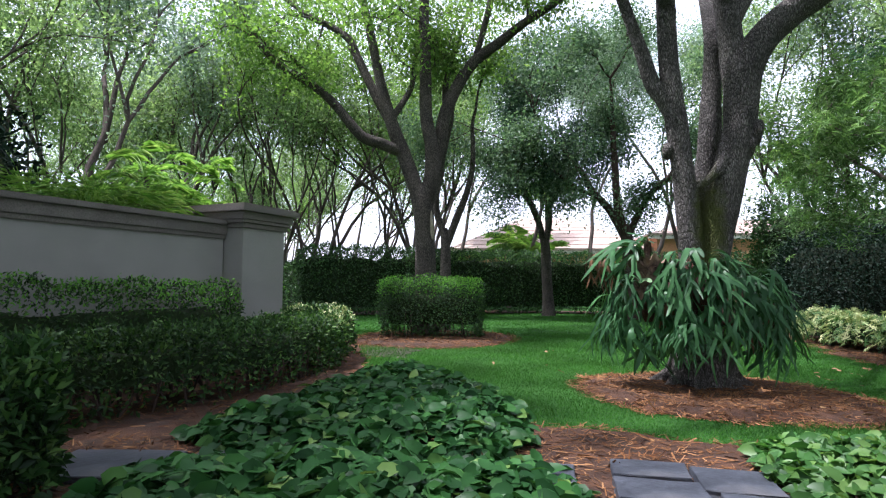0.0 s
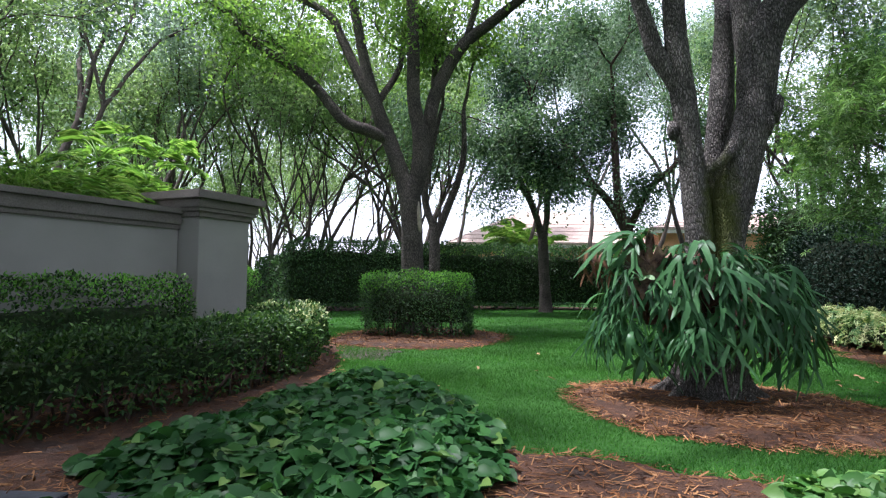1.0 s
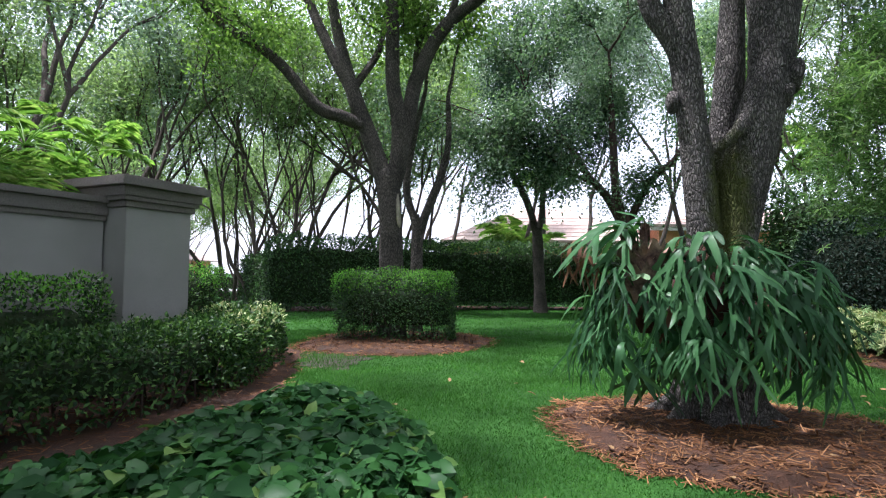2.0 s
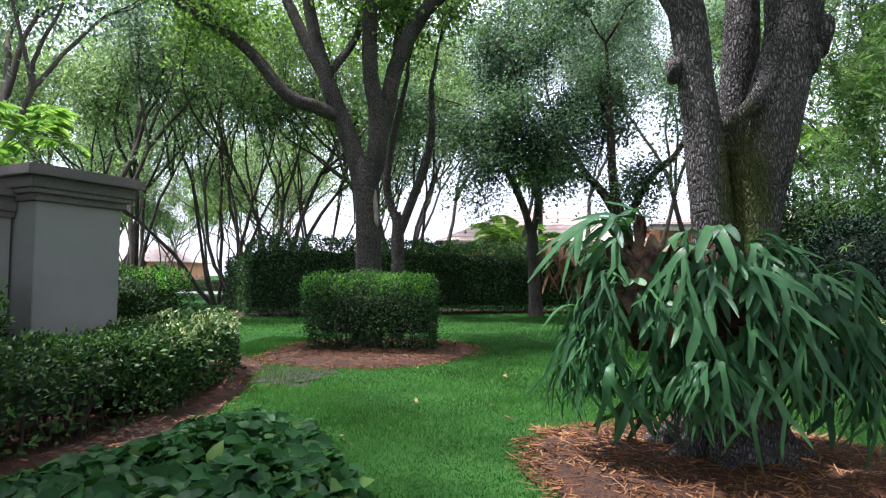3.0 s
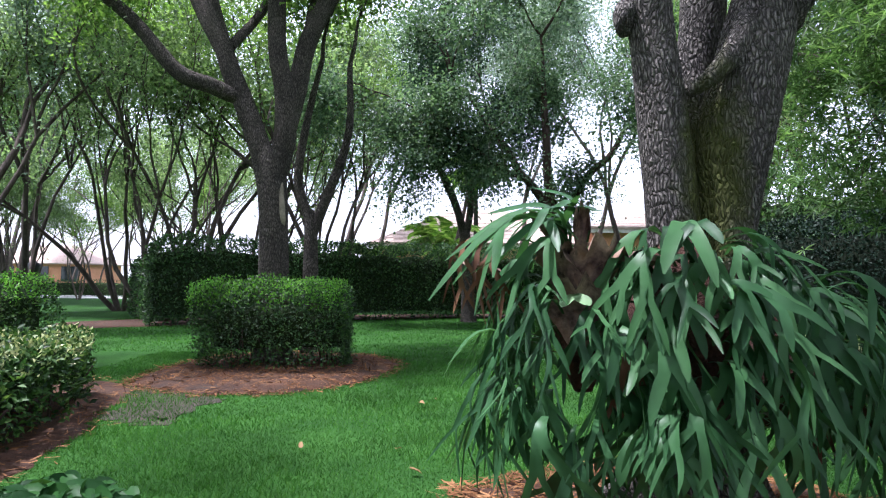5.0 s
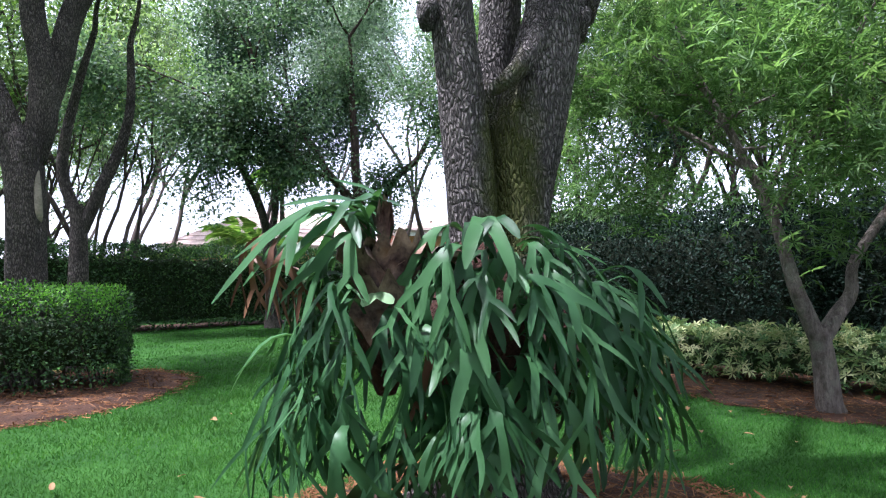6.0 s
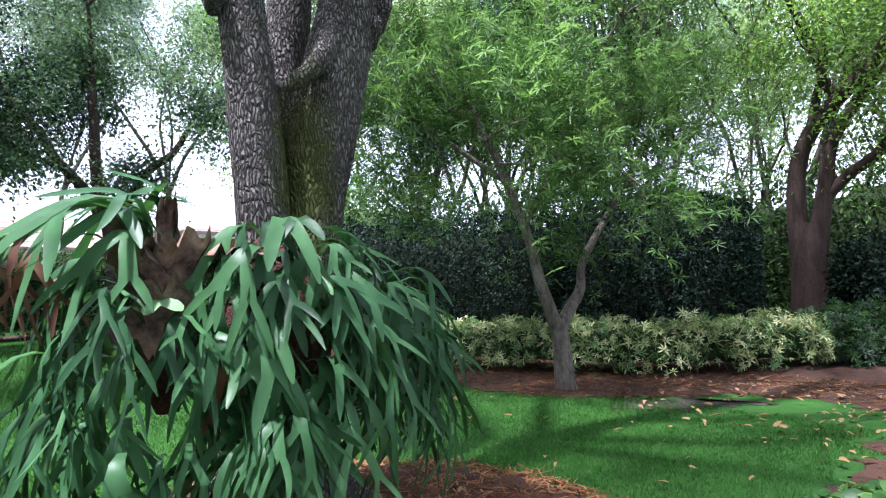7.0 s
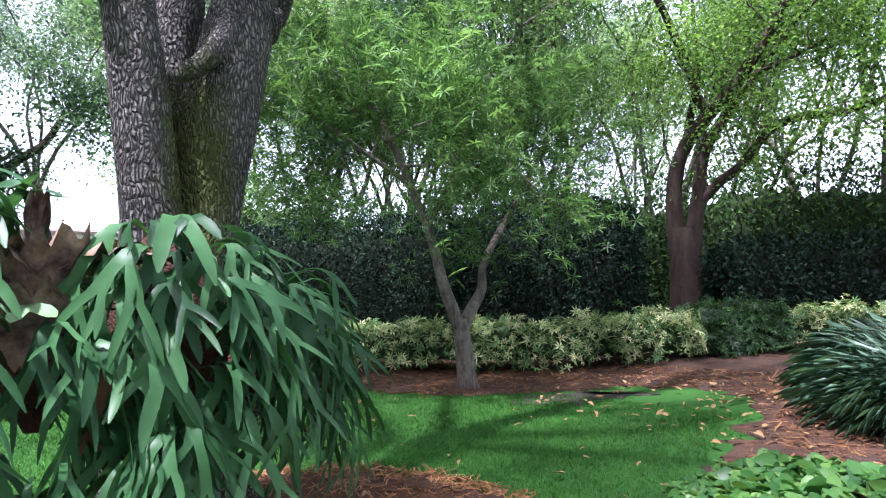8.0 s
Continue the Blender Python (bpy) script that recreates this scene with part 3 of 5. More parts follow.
box(bm, PX0, PX1, PY0, PY1, -0.1, 2.02, None, 0.006)
part("shaft", bm, M_STUCCO, pier)
for nm, g, z0, z1 in (("cap_fillet", 0.035, 2.02, 2.09), ("cap_cove", 0.07, 2.09, 2.14), ("cap_frieze", 0.09, 2.14, 2.25), ("cap_slab", 0.16, 2.25, 2.34)):
    bm = bmesh.new()
    vs = box(bm, PX0 - g, PX1 + g, PY0 - g, PY1 + g, z0, z1, None, 0.007)
    part(nm, bm, M_CAP, pier)
bm = bmesh.new()
box(bm, PX0 - 0.12, PX1 + 0.12, PY0 - 0.12, PY1 + 0.12, 2.34, 2.365, None, 0.01)
part("cap_crown", bm, M_CAP, pier)

# ---- hedges and shrubs ----
hedge("upper_hedge", [(-4.3, 4.2), (-3.6, 5.6), (-3.05, 6.7), (-2.78, 7.25)], 0.75, 1.17, 0.055, 9000, M_HEDGE, "clipped dark-green hedge standing against the garden wall", group="hedges by the wall", z0=0.12, stems=26, top=M_TOPS, seed=11, thin=0.75, heart=0.4, lift=0.4)
hedge("front_hedge", [(-3.2, 3.9), (-2.35, 5.4), (-1.95, 6.8), (-1.93, 7.6), (-1.95, 8.2)], 0.85, 0.73, 0.06, 13000, M_HEDGE, "low clipped hedge with bare stems at its foot", group="hedges by the wall", z0=0.07, stems=60, top=M_HEDGE, seed=12, thin=0.6, heart=0.42, lift=0.45, lumps=0.07)
hedge("pale_hedge_end", [(-1.98, 7.7), (-2.05, 8.7), (-2.4, 9.7), (-2.85, 10.4)], 0.98, 0.75, 0.07, 9000, M_HEDGE, "low clipped shrub with pale cream-edged leaves on top", "shrub", z0=0.1, stems=14, seed=13, top=M_VARI, thin=0.5, heart=0.5, lift=0.35)
hedge("corner_shrub", [(-2.5, 2.4), (-1.8, 3.15)], 1.15, 0.82, 0.085, 6200, M_HEDGE, "leafy green shrub beside the slate path", "shrub", z0=0.1, stems=10, top=M_HEDGE, seed=14, slim=0.42, square=0.6)
hedge("pier_shrub", [(-4.9, 11.4), (-5.2, 13.2)], 1.5, 1.35, 0.06, 6500, M_HEDGE, "rounded green hedge behind the wall pier", "hedge", z0=0.1, stems=6, top=M_TOPS, seed=15)
hedge("ring_bush", [(-1.86, 12.95), (-0.92, 12.8), (0.2, 13.0)], 1.9, 1.27, 0.055, 19000, M_BOX, "square-clipped dark-green bush round the foot of a tree", "bush", z0=0.07, stems=22, top=M_TOPS, seed=16, foot=0.58, square=0.3, end=0.25, lumps=0.045, stray=0.1, thin=0.45, heart=0.42, lift=0.3)
hedge("tall_hedge", [(-6.9, 20.3), (-4.5, 21.6), (-1.5, 23.4), (2.0, 24.9), (7, 25.3), (14, 25.3), (24, 25.0)], 1.3, 2.52, 0.10, 60000, M_BOX, "tall clipped green hedge along the back of the lawn", "hedge", z0=0.05, seed=17, square=0.25, end=0.3, top=M_BOX)
hedge("tall_hedge", [(-7.0, 21.6), (-8.7, 24.0), (-10.5, 27.0)], 1.2, 2.0, 0.10, 9000, M_BOX, "tall clipped green hedge turning the corner of the lawn", "hedge", z0=0.05, seed=18, square=0.25, end=0.3)
hedge("dark_hedge", [(8.5, 16.6), (9.2, 14.8), (10.0, 13.0), (11.1, 11.2)], 2.4, 2.62, 0.075, 38000, M_DARK, "big rounded dark-green shrub, glossy leaves, clipped as a dome", "hedge", "clipped domes", z0=0.15, seed=19, square=0.55, end=0.9, stems=10, lumps=0.02, stray=0.05, core=M_DEEPSHADE)
hedge("dark_hedge", [(10.9, 11.3), (11.7, 9.9), (12.5, 8.3)], 2.4, 2.78, 0.075, 30000, M_DARK, "big rounded dark-green shrub beside the leaning tree, glossy leaves", "hedge", "clipped domes", z0=0.15, seed=29, square=0.55, end=1.2, stems=8, lumps=0.02, stray=0.05, core=M_DEEPSHADE)
VARI_ROWS = (([(8.0, 14.6), (7.6, 12.6), (7.98, 10.65), (8.5, 9.3), (9.15, 8.3), (10.0, 7.7), (11.0, 7.15)], 4600, 3600, 20), ([(12.4, 6.1), (12.9, 5.2), (13.3, 4.3)], 900, 900, 21))
for line, n_top, n_low, seed in VARI_ROWS:
    hedge("variegated_shrubs", line, 1.0, 0.66, 0.085, n_top, M_VARI, "low row of variegated shrubs with cream and green leaves", "shrub", "variegated shrubs", z0=0.12, seed=seed, shape=PALMATE, slim=1.0, square=0.6, stems=12, lumps=0.14, stray=0.13, thin=0.5, heart=0.55, lift=0.3)
    hedge("variegated_undergrowth", line, 0.85, 0.56, 0.08, n_low, M_HEDGE, "green lower leaves of the variegated shrub row", "shrub", z0=0.08, seed=seed + 50, square=0.6, thin=0.4, heart=0.5, lift=0.3)
hedge("green_shrub", [(11.1, 7.05), (11.8, 6.6), (12.3, 6.1)], 1.0, 0.74, 0.085, 2600, M_BOX, "loose plain-green shrub between the variegated ones", "shrub", z0=0.08, seed=22, shape=PALMATE, slim=1.0, square=0.6, stems=6, lumps=0.12, stray=0.16, thin=0.4)
hedge("far_right_hedge", [(14.2, 7.4), (15.5, 6.2), (17, 4.0), (18.0, 1.0)], 1.6, 1.9, 0.11, 15000, M_DARK, "dark green mixed hedge behind the shrub border", "hedge", z0=0.05, seed=24, square=0.5, core=M_DEEPSHADE)


hedge("understory_shrubs", [(9.6, 20.6), (11.2, 18.4), (12.6, 14.9), (14.2, 12.4), (17.0, 10.9)], 2.4, 4.0, 0.15, 38000, M_OAKLEAF, "tall loose green undergrowth behind the dark hedge", "shrub", z0=0.1, seed=25, square=0.7, lumps=0.07, stray=1.1, slim=0.42, tall=(4.6, 4.4, 3.2, 3.6, 3.2))
hedge("understory_shrubs", [(17.6, 11.2), (19.5, 8.0), (20.8, 4.5), (21.5, 0.5)], 2.4, 3.6, 0.17, 22000, M_HEDGE, "tall dark undergrowth behind the shrub border", "shrub", z0=0.1, seed=26, square=0.7, lumps=0.09, stray=1.0, slim=0.42, tall=(3.6, 4.4, 4.0, 4.6))
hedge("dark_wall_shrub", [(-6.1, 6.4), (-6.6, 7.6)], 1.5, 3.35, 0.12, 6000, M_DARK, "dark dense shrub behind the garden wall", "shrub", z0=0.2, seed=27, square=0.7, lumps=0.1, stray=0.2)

# ---- ivy beds ----
def ivy_bed(name, outline, height, count, leaf, material, label, seed, pieces=0):
    rng = np.random.default_rng(seed)
    o = np.asarray(outline)
    lo, hi = o.min(0), o.max(0)
    x, y = rng.uniform(lo[0], hi[0], count * 4), rng.uniform(lo[1], hi[1], count * 4)
    ok = inside(o, x, y)
    x, y = x[ok][:count], y[ok][:count]
    d = np.min(np.hypot(x[:, None] - o[None, ::3, 0], y[:, None] - o[None, ::3, 1]), 1)
    z = height * np.clip(d / 0.45, 0.12, 1) ** 0.6 * (0.8 + 0.2 * np.sin(x * 5) * np.cos(y * 4.3))
    z = z * rng.uniform(0.55, 1.08, len(x)) + 0.02
    out = thing(name, (*o.mean(0), 0), label, "ground cover", group="ivy beds")
    b = np.array((*o.mean(0), 0))
    n = len(x)
    at = np.stack([x, y, z], -1) - b
    way = unit(np.stack([rng.normal(size=n), rng.normal(size=n) - 0.25, rng.uniform(-0.35, 0.3, n)], -1))
    up = unit(np.array((0.0, -0.3, 1.0)) + rng.normal(0, 0.5, (n, 3)))
    k = rng.uniform(0.6, 1.25, n)
    cut = n - pieces
    v, f = leaf_arrays(rng, at[:cut], way[:cut], up[:cut], leaf * k[:cut], leaf * 0.82 * k[:cut], HEART)
    put("leaves", mesh_np("leaves", v, f), material, out, kind="stuff", smooth=True)
    for i in range(cut, n):
        v, f = leaf_arrays(rng, np.zeros((1, 3)), way[i:i + 1], up[i:i + 1], leaf * k[i], leaf * 0.82 * k[i], HEART)
        ob = put("leaf", mesh_np("leaf", v, f), material, out, smooth=True)
        ob.location = at[i] + np.array((0, 0, 0.03))
    m = 900
    v, f = leaf_arrays(rng, at[:m] * np.array((1, 1, 0)), np.stack([rng.normal(0, 0.25, m), rng.normal(0, 0.25, m), np.ones(m)], -1), spread(rng, m), z[:m], 0.006, STRIP)
    put("stalks", mesh_np("stalks", v, f), M_HEDGE, out, "thin green leaf stalks", kind="stuff")
    return out


IVY_A = closed([(-1.55, 4.25), (-1.2, 5.3), (-0.95, 6.6), (-0.75, 7.5), (-0.3, 7.55), (0.25, 6.9), (0.7, 6.1), (1.0, 5.2), (1.0, 4.3), (0.6, 3.8), (-0.2, 3.75), (-0.9, 3.8)], seed=31)
IVY_B = closed([(-1.35, 3.35), (-0.8, 3.75), (0.0, 3.8), (0.8, 3.75), (1.3, 3.55), (1.35, 2.6), (1.2, 0.6), (-1.2, 0.6), (-1.35, 2.2)], seed=32)
IVY_C = closed([(2.5, 3.5), (2.6, 4.35), (3.3, 4.65), (4.1, 4.85), (4.9, 5.35), (5.6, 5.35), (6.1, 4.6), (5.0, 3.3), (3.6, 2.8), (2.6, 2.8)], seed=33)
ivy_bed("ivy_bed", IVY_A, 0.27, 5200, 0.115, M_IVY, "bed of dark-green heart-leaved ground cover, some leaves marbled lime", 41, 120)
ivy_bed("ivy_bed", IVY_B, 0.2, 4400, 0.118, M_IVY, "bed of heart-leaved ground cover spilling over slate slabs", 42, 60)
ivy_bed("ivy_bed", IVY_C, 0.25, 5200, 0.1, M_LIME, "bed of lime-green heart-leaved ground cover at the lawn's edge", 43, 60)

# ---- the big oak ----
def trunk_tree(name, at, limbs, label, material, leaf_mat, seed, crown_tips, per, radius, leaf, width, sides=16, extra=(), fine=2, side_twigs=0, side_len=1.1, side_from=0.45, tufts=(), shape=FOLD):
    """A tree with given limbs (rows of x, y, z, radius), twigs grown from their ends, and a crown of leaf clumps."""
    rng = np.random.default_rng(seed)
    tree = thing(name, (*at, 0), label, "tree")
    b = np.array((*at, 0.0))
    bits, tips = [], []
    for k, rows in enumerate(limbs):
        bits.append(tube(catmull(np.asarray(rows, float) - np.array((*at, 0.0, 0.0)), 7), sides if k == 0 else max(8, sides - 5), 0.035, rng))
    for rows in limbs[1:]:
        p, q = np.array(rows[-1][:3]) - b[:3], np.array(rows[-2][:3]) - b[:3]
        grow(rng, p, unit(p - q), crown_tips, rows[-1][3] * 0.9, fine, bits, tips, 0.35, 0.1, (2, 3), 0.75, 0.75, 7)
    for rows in limbs[1:]:
        line = catmull(rows, 8)
        for _ in range(side_twigs):
            k = int(rng.integers(int(len(line) * side_from), len(line) - 1))
            d = unit(line[k + 1, :3] - line[k, :3] + spread(rng, 1)[0] * 1.3)
            grow(rng, line[k, :3] - b, d, side_len * rng.uniform(0.7, 1.3), min(0.03, line[k, 3] * 0.5), 2, bits, tips, 0.4, 0.05, (2, 3), 0.7, 0.8, 5)
    bits += [(v - b[:3], f) for v, f in extra]
    put("trunk", mesh_np("trunk", *joined(bits)), material, tree, smooth=True)
    tips += [(x - b[0], y - b[1], z, 0.0, 0.0, 1.0) for x, y, z in tufts for _ in range(3)]
    v, f = clumps(rng, tips, per, radius, leaf, width, shape)
    put("crown", mesh_np("crown", v, f), leaf_mat, tree, kind="stuff")
    return tree


def lump(at, size, rng, n=10):
    """A burl on the bark."""
    u, w = np.meshgrid(np.linspace(0, np.pi, n), np.linspace(0, 2 * np.pi, n, endpoint=False), indexing="ij")
    r = 1 + 0.12 * np.sin(3 * u + 2 * w)
    v = np.stack([np.sin(u) * np.cos(w) * size[0] * r, np.sin(u) * np.sin(w) * size[1] * r, np.cos(u) * size[2] * r], -1).reshape(-1, 3) + np.array(at)
    i, j = np.meshgrid(np.arange(n - 1), np.arange(n), indexing="ij")
    return v, np.stack([i * n + j, (i + 1) * n + j, (i + 1) * n + (j + 1) % n, i * n + (j + 1) % n], -1).reshape(-1, 4)


orng = np.random.default_rng(77)
oak_limbs = [
    [(3.2, 7.38, -0.1, 0.46), (3.2, 7.38, 0.12, 0.39), (3.2, 7.38, 0.5, 0.34), (3.21, 7.4, 1.0, 0.29), (3.22, 7.42, 1.6, 0.23), (3.24, 7.45, 2.1, 0.19), (3.26, 7.48, 2.5, 0.12)],
    [(3.12, 7.33, 0.8, 0.19), (3.08, 7.27, 1.4, 0.165), (3.06, 7.25, 1.75, 0.145), (3.03, 7.25, 2.1, 0.138), (3.0, 7.25, 2.45, 0.137), (2.96, 7.25, 2.8, 0.13), (2.92, 7.25, 3.15, 0.128), (2.87, 7.25, 3.5, 0.128), (2.82, 7.25, 4.05, 0.122), (2.79, 7.22, 4.8, 0.113), (2.76, 7.15, 5.6, 0.1), (2.6, 7.0, 6.6, 0.09)],
    [(2.9, 7.25, 3.2, 0.08), (2.77, 7.25, 3.5, 0.1), (2.63, 7.25, 3.72, 0.093), (2.52, 7.25, 4.07, 0.085), (2.4, 7.25, 4.43, 0.076), (2.27, 7.22, 4.8, 0.07), (1.6, 6.6, 6.2, 0.055)],
    [(3.3, 7.34, 0.8, 0.2), (3.33, 7.28, 1.4, 0.175), (3.37, 7.26, 1.75, 0.178), (3.4, 7.25, 2.05, 0.195), (3.45, 7.25, 2.35, 0.205), (3.55, 7.25, 2.72, 0.198), (3.65, 7.26, 3.1, 0.192), (3.68, 7.27, 3.45, 0.195), (3.74, 7.28, 3.85, 0.2), (3.95, 7.28, 4.25, 0.19), (4.28, 7.25, 4.56, 0.175), (4.7, 7.15, 4.85, 0.16), (5.4, 6.9, 5.5, 0.12), (6.6, 6.3, 6.2, 0.09)],
    [(3.68, 7.3, 3.3, 0.16), (3.63, 7.34, 3.9, 0.155), (3.58, 7.36, 4.5, 0.14), (3.5, 7.3, 5.4, 0.12), (3.6, 6.4, 6.8, 0.1)],
    [(3.27, 7.5, 1.9, 0.17), (3.34, 7.6, 2.6, 0.135), (3.4, 7.63, 2.95, 0.135), (3.44, 7.66, 3.3, 0.135), (3.49, 7.72, 3.9, 0.12), (3.54, 7.8, 4.5, 0.115), (3.7, 8.6, 5.6, 0.1), (3.9, 9.6, 6.8, 0.08)],
    [(3.62, 7.4, 4.5, 0.12), (3.9, 7.6, 5.0, 0.11), (4.6, 8.4, 6.0, 0.08), (6.0, 9.4, 7.0, 0.05)],
    # limbs above the view, spread out so their crown shades the foreground
    [(2.83, 7.25, 4.6, 0.1), (2.2, 6.0, 5.6, 0.08), (1.6, 4.6, 6.4, 0.06), (1.0, 2.6, 7.2, 0.05)],
    [(3.5, 7.25, 4.8, 0.1), (3.6, 5.8, 5.9, 0.08), (3.6, 4.2, 6.6, 0.06), (3.4, 2.0, 7.3, 0.05)],
    [(2.6, 7.0, 5.4, 0.09), (0.9, 5.8, 6.8, 0.07), (-1.2, 4.6, 7.8, 0.05), (-2.6, 3.6, 8.2, 0.04)],
    [(2.5, 7.1, 5.0, 0.08), (0.8, 7.8, 6.6, 0.06), (-0.8, 7.6, 7.8, 0.05)],
    [(4.6, 7.2, 4.8, 0.08), (5.8, 5.6, 6.2, 0.06), (6.6, 3.8, 7.0, 0.05)],
    # unseen limbs added overhead to shade the right border
    [(5.4, 6.9, 5.5, 0.1), (6.8, 7.8, 6.8, 0.07), (8.2, 8.9, 7.8, 0.05)],
    [(6.0, 6.6, 5.9, 0.09), (7.4, 6.4, 7.0, 0.07), (9.0, 6.7, 8.0, 0.05)],
    [(6.6, 6.3, 6.2, 0.07), (7.8, 5.0, 7.2, 0.06), (9.2, 4.4, 7.9, 0.045)],
    [(7.4, 6.4, 7.0, 0.06), (9.2, 7.9, 8.0, 0.05), (10.4, 9.2, 8.8, 0.04)],
]
roots = [limb([(3.2 + 0.2 * math.cos(a), 7.38 + 0.2 * math.sin(a), 0.45, 0.12), (3.2 + 0.34 * math.cos(a), 7.38 + 0.34 * math.sin(a), 0.14, 0.11), (3.2 + 0.58 * math.cos(a), 7.38 + 0.58 * math.sin(a), 0.0, 0.07), (3.2 + 0.9 * math.cos(a), 7.38 + 0.9 * math.sin(a), -0.05, 0.03)], 5, 8, 0.05, orng) for a in (-2.6, -1.9, -1.0, -0.3, 0.6, 2.0, 2.9)]
stub = limb([(3.52, 7.18, 2.92, 0.06), (3.42, 7.12, 2.74, 0.07), (3.31, 7.08, 2.57, 0.062), (3.2, 7.07, 2.46, 0.05), (3.13, 7.1, 2.41, 0.035), (3.11, 7.12, 2.4, 0.01)], 4, 8, 0.05, orng)
oak = trunk_tree("oak_tree", (3.18, 7.38), oak_limbs, "big old oak with forked grey furrowed trunk and mossy crotch", M_OAK, M_OAKLEAF, 5, 1.6, 20, 0.5, 0.13, 0.07, 24,
                 [lump((3.8, 7.22, 3.08), (0.1, 0.15, 0.16), orng), lump((3.72, 7.18, 2.9), (0.08, 0.12, 0.12), orng), lump((2.79, 7.22, 2.86), (0.06, 0.09, 0.1), orng), stub] + roots, 3)


# ---- staghorn fern on the oak ----
def frond_mesh(rng, length, width, arch, hang, forks):
    """One antler frond, growing along +x: a narrow stalk that widens, arches over, hangs and splits into long blunt tines."""
    flat, fs = [], []                                   # flat: along, across, lift off the leaf's plane

    def lobe(row, at, heading, run, w0, w1, depth, curl):
        n = 5 if depth == forks else 4
        u, v, lift = at
        for i in range(1, n + 1):
            t = i / n
            h = heading * (1 - 0.45 * t)
            u, v = u + math.cos(h) * run / n, v + math.sin(h) * run / n
            w = (w0 + (w1 - w0) * t ** 1.6) * 0.5
            if depth == 0:
                w = w0 * 0.5 * (0.96, 0.9, 0.7, 0.16)[i - 1]
            z = lift + curl * t * t
            new_row = []
            for k in (-1, 0, 1):
                new_row.append(len(flat))
                flat.append((u - math.sin(h) * w * k, v + math.cos(h) * w * k, z + 0.25 * w * abs(k)))
            for a, b in ((0, 1), (1, 2)):
                fs.append((row[a], row[b], new_row[b], new_row[a]))
            row = new_row
        if depth > 0:
            for side, (a, b) in ((-1, (0, 1)), (1, (1, 2))):
                pa, pb = flat[row[a]], flat[row[b]]
                mid = tuple((p + q) / 2 for p, q in zip(pa, pb))
                flat.append(mid)
                d = depth - 1 if rng.random() < 0.8 else 0
                lobe([row[a], len(flat) - 1, row[b]], mid, h + side * rng.uniform(0.3, 0.75), length * rng.uniform(0.22, 0.4) * (1.25 if d == 0 else 0.9), w1 * 0.5, w1 * rng.uniform(0.62, 0.8), d, rng.normal(0, 0.02))

    w = width * 0.2
    for k in (-1, 0, 1):
        flat.append((0, k * w * 0.5, 0.1 * w * abs(k)))
    lobe([0, 1, 2], (0, 0, 0), 0.0, length * rng.uniform(0.42, 0.55), w, width, forks, 0.0)
    # bend the flat leaf along its arc
    m = 48
    us = np.linspace(0, length * 1.5, m)
    t = np.clip(us / (length * 0.6), 0, 1)
    ang = arch + (hang - arch) * (t * t * (3 - 2 * t))
    step = us[1]
    px, pz = np.concatenate([[0], np.cumsum(np.cos(ang[:-1]) * step)]), np.concatenate([[0], np.cumsum(np.sin(ang[:-1]) * step)])
    f = np.array(flat)
    a = np.interp(f[:, 0], us, ang)
    turn = rng.normal(0, 0.5) * f[:, 0] / length
    across, lift = f[:, 1] * np.cos(turn) - f[:, 2] * np.sin(turn), f[:, 1] * np.sin(turn) + f[:, 2] * np.cos(turn)
    v = np.stack([np.interp(f[:, 0], us, px) - np.sin(a) * lift, across, np.interp(f[:, 0], us, pz) + np.cos(a) * lift], -1)
    return mesh_np("frond", v, np.array(fs))


fern = thing("staghorn_fern", (3.0, 6.9, 1.0), "huge green staghorn fern, antler fronds hanging round the oak trunk", "fern")
frng = np.random.default_rng(9)
fronds = []
for k in range(30):
    me = frond_mesh(frng, frng.uniform(0.34, 0.58), frng.uniform(0.065, 0.115) * (1.35 if k % 7 == 0 else 1), frng.uniform(-0.1, 0.75), frng.uniform(-1.7, -1.25), 2 if k % 3 else 1)
    me.materials.append(M_FROND)
    me.shade_smooth()
    fronds.append(me)
thin = []
for k in range(10):
    me = frond_mesh(frng, frng.uniform(0.45, 0.75), frng.uniform(0.045, 0.075), frng.uniform(0.0, 0.7), frng.uniform(-1.6, -1.2), 2)
    me.materials.append(M_FROND)
    me.shade_smooth()
    thin.append(me)


def set_frond(at, yaw, meshes, tilt, size):
    ob = new("frond", meshes[int(frng.integers(len(meshes)))])
    ob.parent = fern
    ob.matrix_basis = Matrix.Translation(Vector(at) - fern.location) @ pose(0, 0, 0, frng.normal(0, 8), tilt, yaw) @ Matrix.Scale(size, 4)


